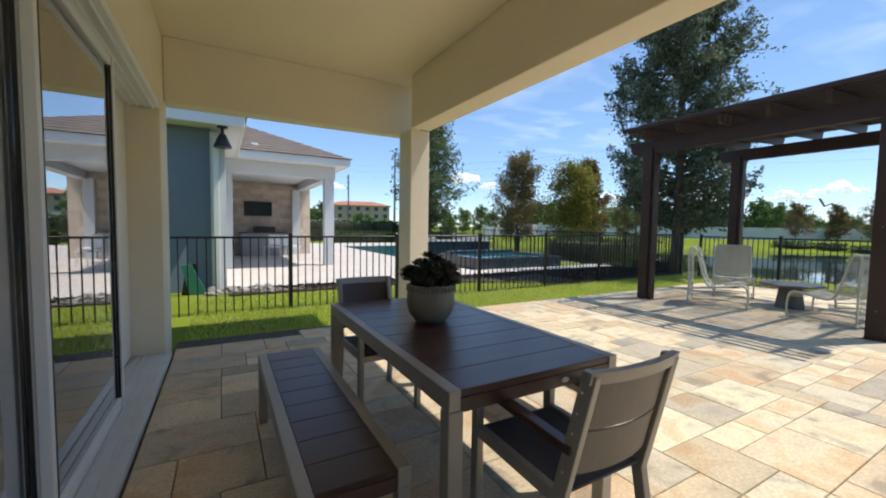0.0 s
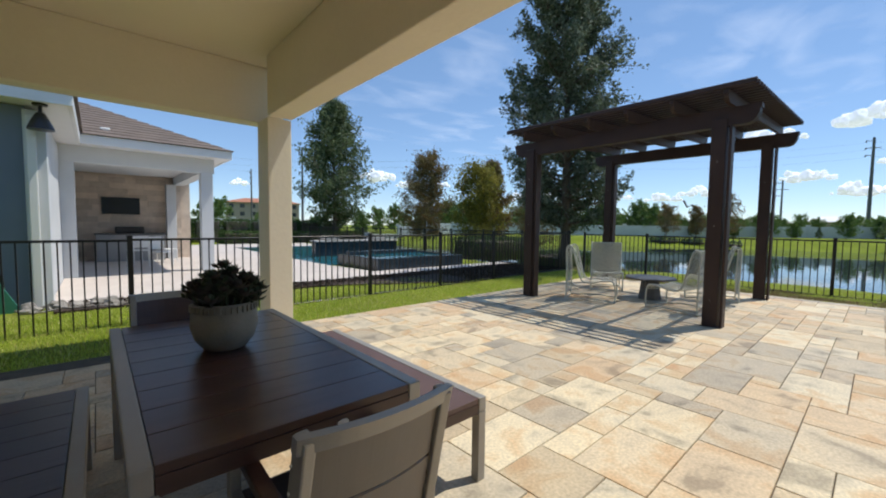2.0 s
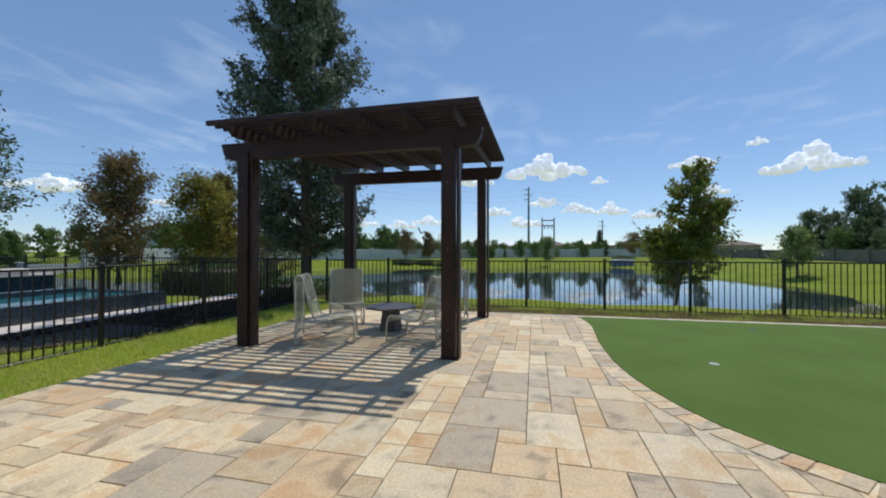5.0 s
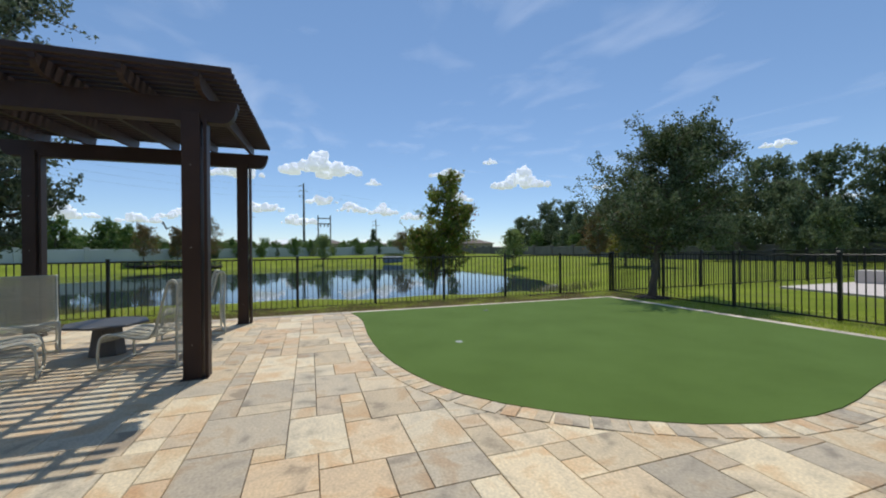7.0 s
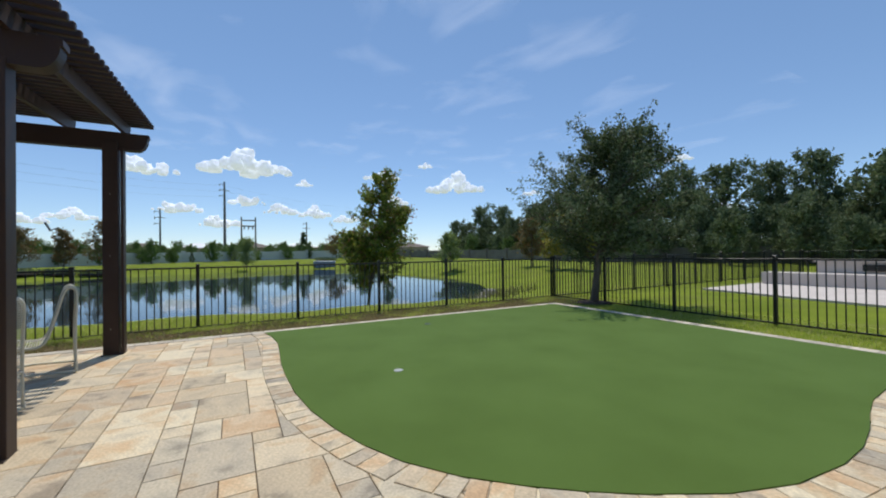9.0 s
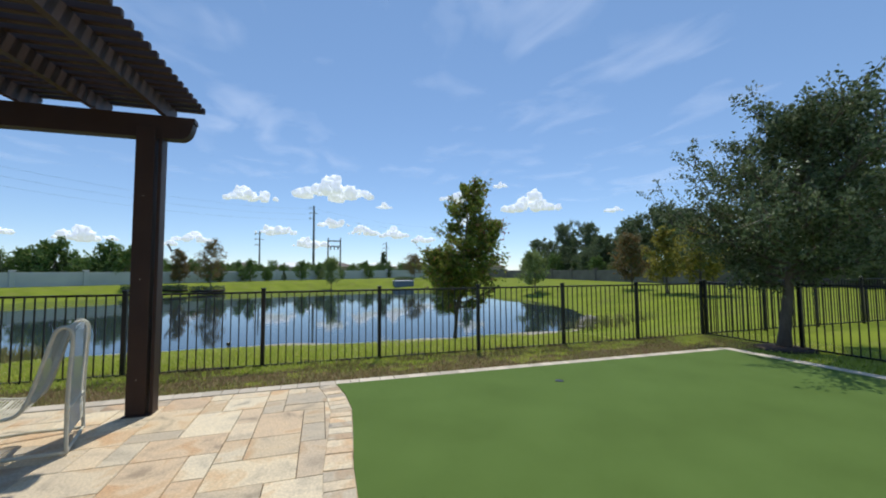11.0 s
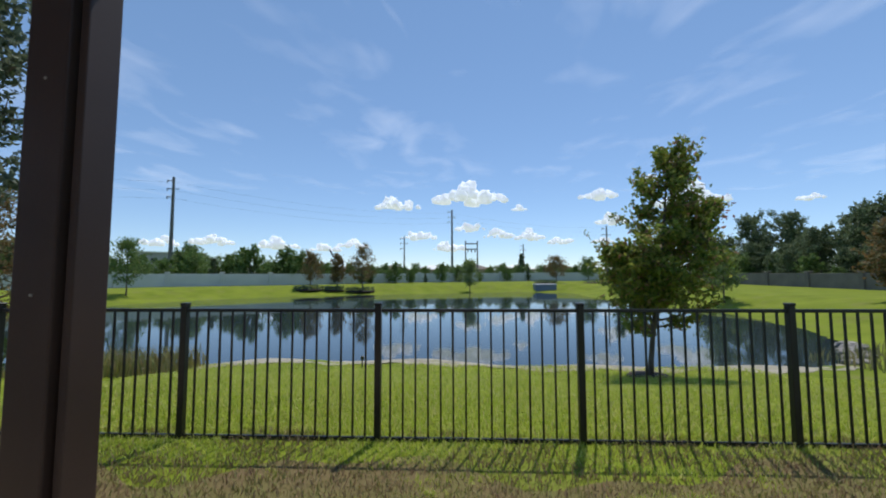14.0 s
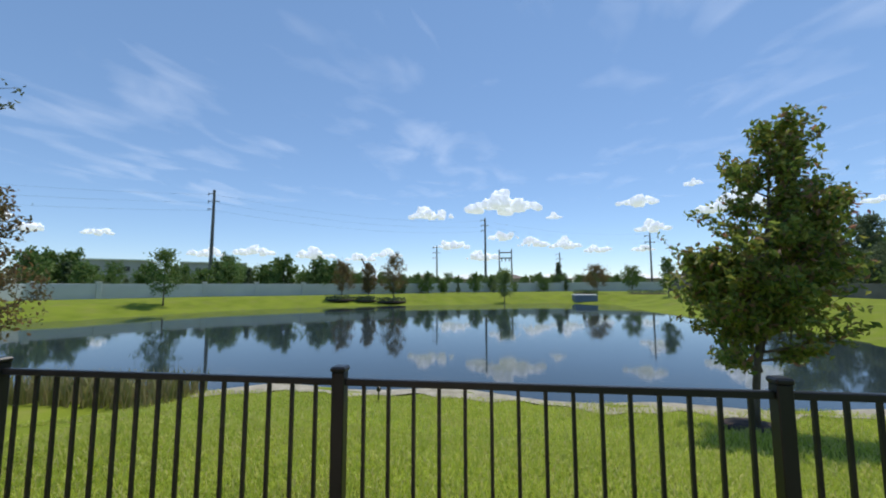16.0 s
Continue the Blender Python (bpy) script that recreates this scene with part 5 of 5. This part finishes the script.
def building(x, y, turn, w, d, h, wall_m, roof_m, storeys, bays, label):
    b = thing("far_building", label, "building", pose(x, y, 0, 0, 0, turn))
    part("wall", slab(-w / 2, w / 2, -d / 2, d / 2, -0.5, h), wall_m, b)
    part("parapet", slab(-w / 2 - 0.4, w / 2 + 0.4, -d / 2 - 0.4, d / 2 + 0.4, h + 0.002, h + 0.35), FASCIA if roof_m is None else wall_m, b)
    if roof_m is not None:
        bm = bmesh.new()
        e = [bm.verts.new(p) for p in ((-w / 2 - 0.8, -d / 2 - 0.8, h + 0.36), (w / 2 + 0.8, -d / 2 - 0.8, h + 0.36), (w / 2 + 0.8, d / 2 + 0.8, h + 0.36), (-w / 2 - 0.8, d / 2 + 0.8, h + 0.36), (-w / 2 + d / 2, 0, h + 2.2), (w / 2 - d / 2, 0, h + 2.2))]
        for f in ((0, 1, 5, 4), (1, 2, 5), (2, 3, 4, 5), (3, 0, 4)):
            bm.faces.new([e[i] for i in f])
        part("roof", bm, roof_m, b)
    pane = mesh_of("window", slab(-0.7, 0.7, -0.06, 0.04, 0, 1.4), WINDARK)
    for s in range(storeys):
        for k in range(bays):
            part("window", pane, None, b, m=pose(-w / 2 + w * (k + 0.5) / bays, -d / 2, 1.2 + s * (h / storeys)))
            part("window", pane, None, b, m=pose(-w / 2 + w * (k + 0.5) / bays, d / 2, 1.2 + s * (h / storeys)))


building(48, 154, 75 - 90, 24, 12, 8.4, BEIGE, TERRA, 3, 7, "distant beige apartment block with terracotta roof")
building(109, 113, -52, 26, 14, 8.6, GREYB, None, 2, 8, "distant low grey building with flat roof")
building(130, 92, -52, 18, 12, 8.6, GREYB, None, 2, 6, "distant grey building with pale roof")
for k in range(9):
    building(170 + 3 * math.sin(k), 62 - 17 * k, 90, 13, 10, 3.6, BEIGE, FASCIA if k % 2 else SHINGLE, 1, 4, "distant low house with pale roof")


def power_pole(x, y, h, r, label, arms=3):
    p = thing("utility_pole", label, "utility pole", pose(x, y, 0))
    part("mast", tube(bmesh.new(), [(0, 0, -0.5), (0, 0, h)], [r, r * 0.55], 10), POLE, p)
    for k in range(arms):
        z = h - 0.8 - 1.6 * k
        part("cross_arm", tube(bmesh.new(), [(0, -1.2 if k % 2 else 0, z), (0, 1.2, z + 0.15)], 0.08, 6), POLE, p)
        part("insulator", tube(bmesh.new(), [(0, 1.2, z - 0.3), (0, 1.2, z + 0.25)], 0.1, 6), POLE, p)
    return p


power_pole(81.8, 55.7, 20.8, 0.42, "tall steel utility pole beyond the wall")
power_pole(131.0, 2.3, 22.2, 0.42, "tall steel utility pole far beyond the pond")
power_pole(129.8, 17.2, 13.8, 0.30, "distant thin grey utility pole")
power_pole(159.0, -24.5, 13.5, 0.32, "distant thin grey utility pole")
power_pole(113.8, -39.1, 14.5, 0.28, "distant thin grey utility pole")
power_pole(34.0, 118.0, 16.5, 0.30, "distant utility pole beyond the pool")
power_pole(26.0, 62.0, 13.5, 0.20, "thin dark utility pole beyond the pool")
gan = thing("power_gantry", "distant steel power line gantry", "gantry", pose(141, -4.1, 0))
for y in (-2.0, 2.0):
    part("leg", tube(bmesh.new(), [(0, y, -0.5), (0, y, 13.2)], [0.28, 0.2], 8), POLE, gan)
for z in (10.2, 12.0):
    part("girder", slab(-0.2, 0.2, -2.0, 2.0, z, z + 0.35), POLE, gan)
for y in (-1.2, 0, 1.2):
    part("insulator", tube(bmesh.new(), [(0, y, 9.3), (0, y, 10.2)], 0.2, 6), POLE, gan)
single("pole_sculpture", tube(bmesh.new(), [(0, 0, -0.5), (0, 0, 4.2), (0.2, 1.2, 5.6), (0.2, 2.0, 5.2), (0.2, 2.6, 6.4)], 0.16, 6), POLE, "distant bent grey crane arm beyond the wall", "crane", pose(80, 21.5, 0))


def wires(a, b, zs):
    line = thing("power_lines", "thin power lines sagging between poles", "power lines")
    for z, zz in zs:
        pts = [Vector((a[0] + (b[0] - a[0]) * s, a[1] + (b[1] - a[1]) * s, z + (zz - z) * s - 2.0 * 4 * s * (1 - s))) for s in np.linspace(0, 1, 24)]
        part("wire", tube(bmesh.new(), pts, 0.012, 4, False), POLE, line)


wires((81.8, 55.7), (131.0, 2.3), [(19.8, 21.2), (18.2, 19.6), (16.6, 18.0)])
wires((81.8, 55.7), (26.0, 120.0), [(19.8, 19.0), (18.2, 17.4), (16.6, 15.8)])
wires((131.0, 2.3), (159, -60), [(21.2, 20), (19.6, 18.4), (18.0, 16.8)])


# ---- clouds ----
def cumulus(direction, width, height, seed, dist=1500.0):
    rng = np.random.default_rng(seed)
    d = Vector(direction).normalized()
    c = tagged(thing("backdrop_cloud", "small white cumulus cloud with soft base and a slight glow", "cloud", Matrix.Translation(d * dist)), kind="structure")
    height = height * 1.35
    side = Vector((-d.y, d.x, 0)).normalized()
    bm = bmesh.new()
    n = max(16, int(26 * width / height / 2))
    for k in range(n):
        f = rng.uniform(-1, 1)
        r = height * rng.uniform(0.10, 0.40) * (1 - 0.6 * abs(f))
        z = rng.uniform(0.0, 0.62) * height * (1 - f * f) * (0.6 + 0.4 * math.sin(5 * f + seed))
        o = side * float(f * width / 2) + Vector((0, 0, z)) + d * float(rng.uniform(-0.2, 0.2) * width)
        ret = bmesh.ops.create_icosphere(bm, subdivisions=3, radius=1)
        for v in ret["verts"]:
            q = v.co.copy()
            v.co = q * (1 + 0.45 * noise.noise(q * 1.7 + Vector((k, seed, 0))) + 0.30 * noise.noise(q * 4 + Vector((seed, k, 0)))) * float(r)
            if v.co.z < -0.6 * r:
                v.co.z = -0.6 * r + (v.co.z + 0.6 * r) * 0.4
            v.co += o
    part("puffs", bm, GLOW_CLOUD, c, smooth=True)


# azimuth, elevation and width in degrees
CLOUDS = [(8.8, 10.2, 6.2), (-1.6, 11.3, 10.5), (-8.8, 9.8, 2.3), (-19.5, 11.0, 5.1), (-41.1, 8.5, 2.4), (5.9, 5.9, 5.0), (-1.6, 7.1, 4.4), (-6.0, 6.0, 4.5), (-10.2, 5.7, 4.4), (-21.0, 7.5, 4.3), (-19.9, 4.9, 2.6), (48.7, 6.1, 2.8),
          (54.0, 6.1, 2.2), (25.3, 4.3, 5.4), (19.1, 4.0, 4.0), (-30.2, 9.4, 7.7), (-25.8, 12.7, 1.8), (-59.5, 11.5, 3.0), (-64.7, 5.3, 2.7), (58.1, 7.0, 6.4), (75.7, 5.5, 2.2), (15.4, 4.6, 4.2), (33.0, 4.6, 5.0), (38.5, 4.2, 4.0), (64.5, 5.2, 3.6), (-14.5, 5.0, 3.6), (1.5, 4.2, 5.0)]
for i, (az, el, w) in enumerate(CLOUDS):
    az, el, w = radians(az), radians(el), 1500 * radians(w)
    cumulus((math.cos(az) * math.cos(el), math.sin(az) * math.cos(el), math.sin(el) - 0.006), w, w * (0.27 if w > 60 else 0.42), 100 + i)


def cirrus_mat():
    m = bpy.data.materials.new("thin cirrus")
    m.use_nodes = True
    n, l = m.node_tree.nodes, m.node_tree.links
    n.remove(n["Principled BSDF"])
    co, mp, n1, n2, mul, rp = n.new("ShaderNodeTexCoord"), n.new("ShaderNodeMapping"), n.new("ShaderNodeTexNoise"), n.new("ShaderNodeTexNoise"), n.new("ShaderNodeMath"), n.new("ShaderNodeMapRange")
    mp.inputs["Scale"].default_value, mp.inputs["Rotation"].default_value = (0.0009, 0.0016, 1), (0, 0, 0.6)
    l.new(co.outputs["Object"], mp.inputs[0]), l.new(mp.outputs[0], n1.inputs[0]), l.new(co.outputs["Object"], n2.inputs[0])
    n1.inputs["Scale"].default_value, n1.inputs["Detail"].default_value, n1.inputs["Distortion"].default_value = 1.6, 9, 1.2
    n2.inputs["Scale"].default_value, n2.inputs["Detail"].default_value = 0.0014, 4
    mul.operation = "MULTIPLY"
    l.new(n1.outputs[0], mul.inputs[0]), l.new(n2.outputs[0], mul.inputs[1])
    rp.inputs[1].default_value, rp.inputs[2].default_value, rp.inputs[3].default_value, rp.inputs[4].default_value = 0.26, 0.53, 0.0, 0.26
    l.new(mul.outputs[0], rp.inputs[0])
    tr, wh, mx = n.new("ShaderNodeBsdfTransparent"), n.new("ShaderNodeBsdfTranslucent"), n.new("ShaderNodeMixShader")
    wh.inputs[0].default_value = (0.9, 0.9, 0.9, 1)
    l.new(rp.outputs[0], mx.inputs[0]), l.new(tr.outputs[0], mx.inputs[1]), l.new(wh.outputs[0], mx.inputs[2])
    l.new(mx.outputs[0], n["Material Output"].inputs[0])
    return m


bm = bmesh.new()
bm.faces.new([bm.verts.new(v) for v in ((900, -3600, 900), (4200, -3600, 900), (4200, 3600, 900), (900, 3600, 900))])
structure("backdrop_cirrus", bm, cirrus_mat(), "wispy high cirrus across the blue sky", "sky")


# ---- pavers, laid last ----
U = 0.2012
NX, NY = 54, 61
X0, Y0 = 0.165, -6.89
pr = random.Random(4)
taken = [[False] * NY for _ in range(NX)]
SIZES = [(3, 2), (2, 3), (2, 2), (3, 3), (2, 1), (1, 2), (1, 1)]
WEIGHTS = [10, 5, 7, 0.4, 5, 4, 2]


def paver_mesh(w, d):
    """A slab with worn, chamfered edges."""
    bm = bmesh.new()
    e = 0.0024
    lo = [bm.verts.new(v) for v in ((e, e, -0.05), (w - e, e, -0.05), (w - e, d - e, -0.05), (e, d - e, -0.05))]
    mid = [bm.verts.new(v) for v in ((e, e, -0.005), (w - e, e, -0.005), (w - e, d - e, -0.005), (e, d - e, -0.005))]
    c = e + 0.003
    hi = [bm.verts.new(v) for v in ((c, c, 0), (w - c, c, 0), (w - c, d - c, 0), (c, d - c, 0))]
    bm.faces.new(hi)
    for a, b in ((lo, mid), (mid, hi)):
        for i in range(4):
            j = (i + 1) % 4
            bm.faces.new((a[i], a[j], b[j], b[i]))
    return bm


pieces = []
for i in range(NX):
    for j in range(NY):
        if taken[i][j]:
            continue
        opts = []
        for (w, d), wt in zip(SIZES, WEIGHTS):
            if i + w <= NX and j + d <= NY and not any(taken[a][b] for a in range(i, i + w) for b in range(j, j + d)):
                opts.append(((w, d), wt))
        (w, d) = pr.choices([o for o, _ in opts], [q for _, q in opts])[0]
        for a in range(i, i + w):
            for b in range(j, j + d):
                taken[a][b] = True
        x, y = X0 + i * U, Y0 + j * U
        cs = [(x + 0.02, y + 0.02), (x + w * U - 0.02, y + 0.02), (x + w * U - 0.02, y + d * U - 0.02), (x + 0.02, y + d * U - 0.02)]
        if all(inside(px, py, OUTLINE) for px, py in cs):
            continue
        if x < 2.8 and y + d * U > 5.10 and y > 4.9:
            continue
        pieces.append((x, y, w, d))
patio = tagged(new("patio"), "patio of tumbled cream, tan and grey concrete pavers", "patio", kind="structure")
meshes = {s: mesh_of("paver", paver_mesh(s[0] * U, s[1] * U), PAVE) for s in SIZES}
near = sorted(pieces, key=lambda p: math.hypot((p[0] - 4.8) * 0.8, p[1] - 1.2))
for x, y, w, d in near[:300]:
    part("paver", meshes[(w, d)], None, patio, m=pose(x, y, pr.uniform(-0.0015, 0.0015), pr.uniform(-0.15, 0.15), pr.uniform(-0.15, 0.15), 0))
bm = bmesh.new()
for x, y, w, d in near[300:]:
    o = paver_mesh(w * U, d * U)
    o.transform(pose(x, y, pr.uniform(-0.0015, 0.0015)))
    tmp = bpy.data.meshes.new("tmp")
    o.to_mesh(tmp)
    o.free()
    bm.from_mesh(tmp)
    bpy.data.meshes.remove(tmp)
tagged(part("paver_field", bm, PAVEJ, patio), kind="stuff")

# soldier course round the green
course = tagged(new("edging"), "course of small pavers round the putting green", "edging", kind="structure")


def along(points, step):
    """Points at even steps along a line, with the direction there."""
    out, carry = [], 0.0
    for (ax, ay), (bx, by) in zip(points, points[1:]):
        L = math.hypot(bx - ax, by - ay)
        while carry < L:
            out.append((ax + (bx - ax) * carry / L, ay + (by - ay) * carry / L, math.degrees(math.atan2(by - ay, bx - ax))))
            carry += step
        carry -= L
    return out


small = [mesh_of("edging_paver", paver_mesh(w, 0.21), PAVE) for w in (0.125, 0.14)]
for k, (x, y, a) in enumerate(along(EDGE, 0.132)):
    part("edging_paver", small[k % 2], None, course, m=pose(x, y, 0.0065 + 0.0008 * (k % 3), 0, 0, a) @ pose(0, -0.215, 0))
PALE = mat("pale cream edging paver", (0.50, 0.43, 0.33), (0.63, 0.56, 0.45), 0.8, 0, 3, 60, 0.2, 0.22)
strip = [mesh_of("edging_paver", paver_mesh(0.19, w), PALE) for w in (0.11, 0.19, 0.27)]
y = -6.98
while y < 5.2:
    k = pr.choice((0, 1, 1, 2))
    part("edging_paver", strip[k], None, course, m=pose(11.045, y, 0.004))
    y += (0.11, 0.19, 0.27)[k]
x = 4.3
while x < 11.0:
    k = pr.choice((0, 1, 1, 2))
    part("edging_paver", strip[k], None, course, m=pose(x, -6.858, 0.012, 0, 0, -90))
    x += (0.11, 0.19, 0.27)[k]
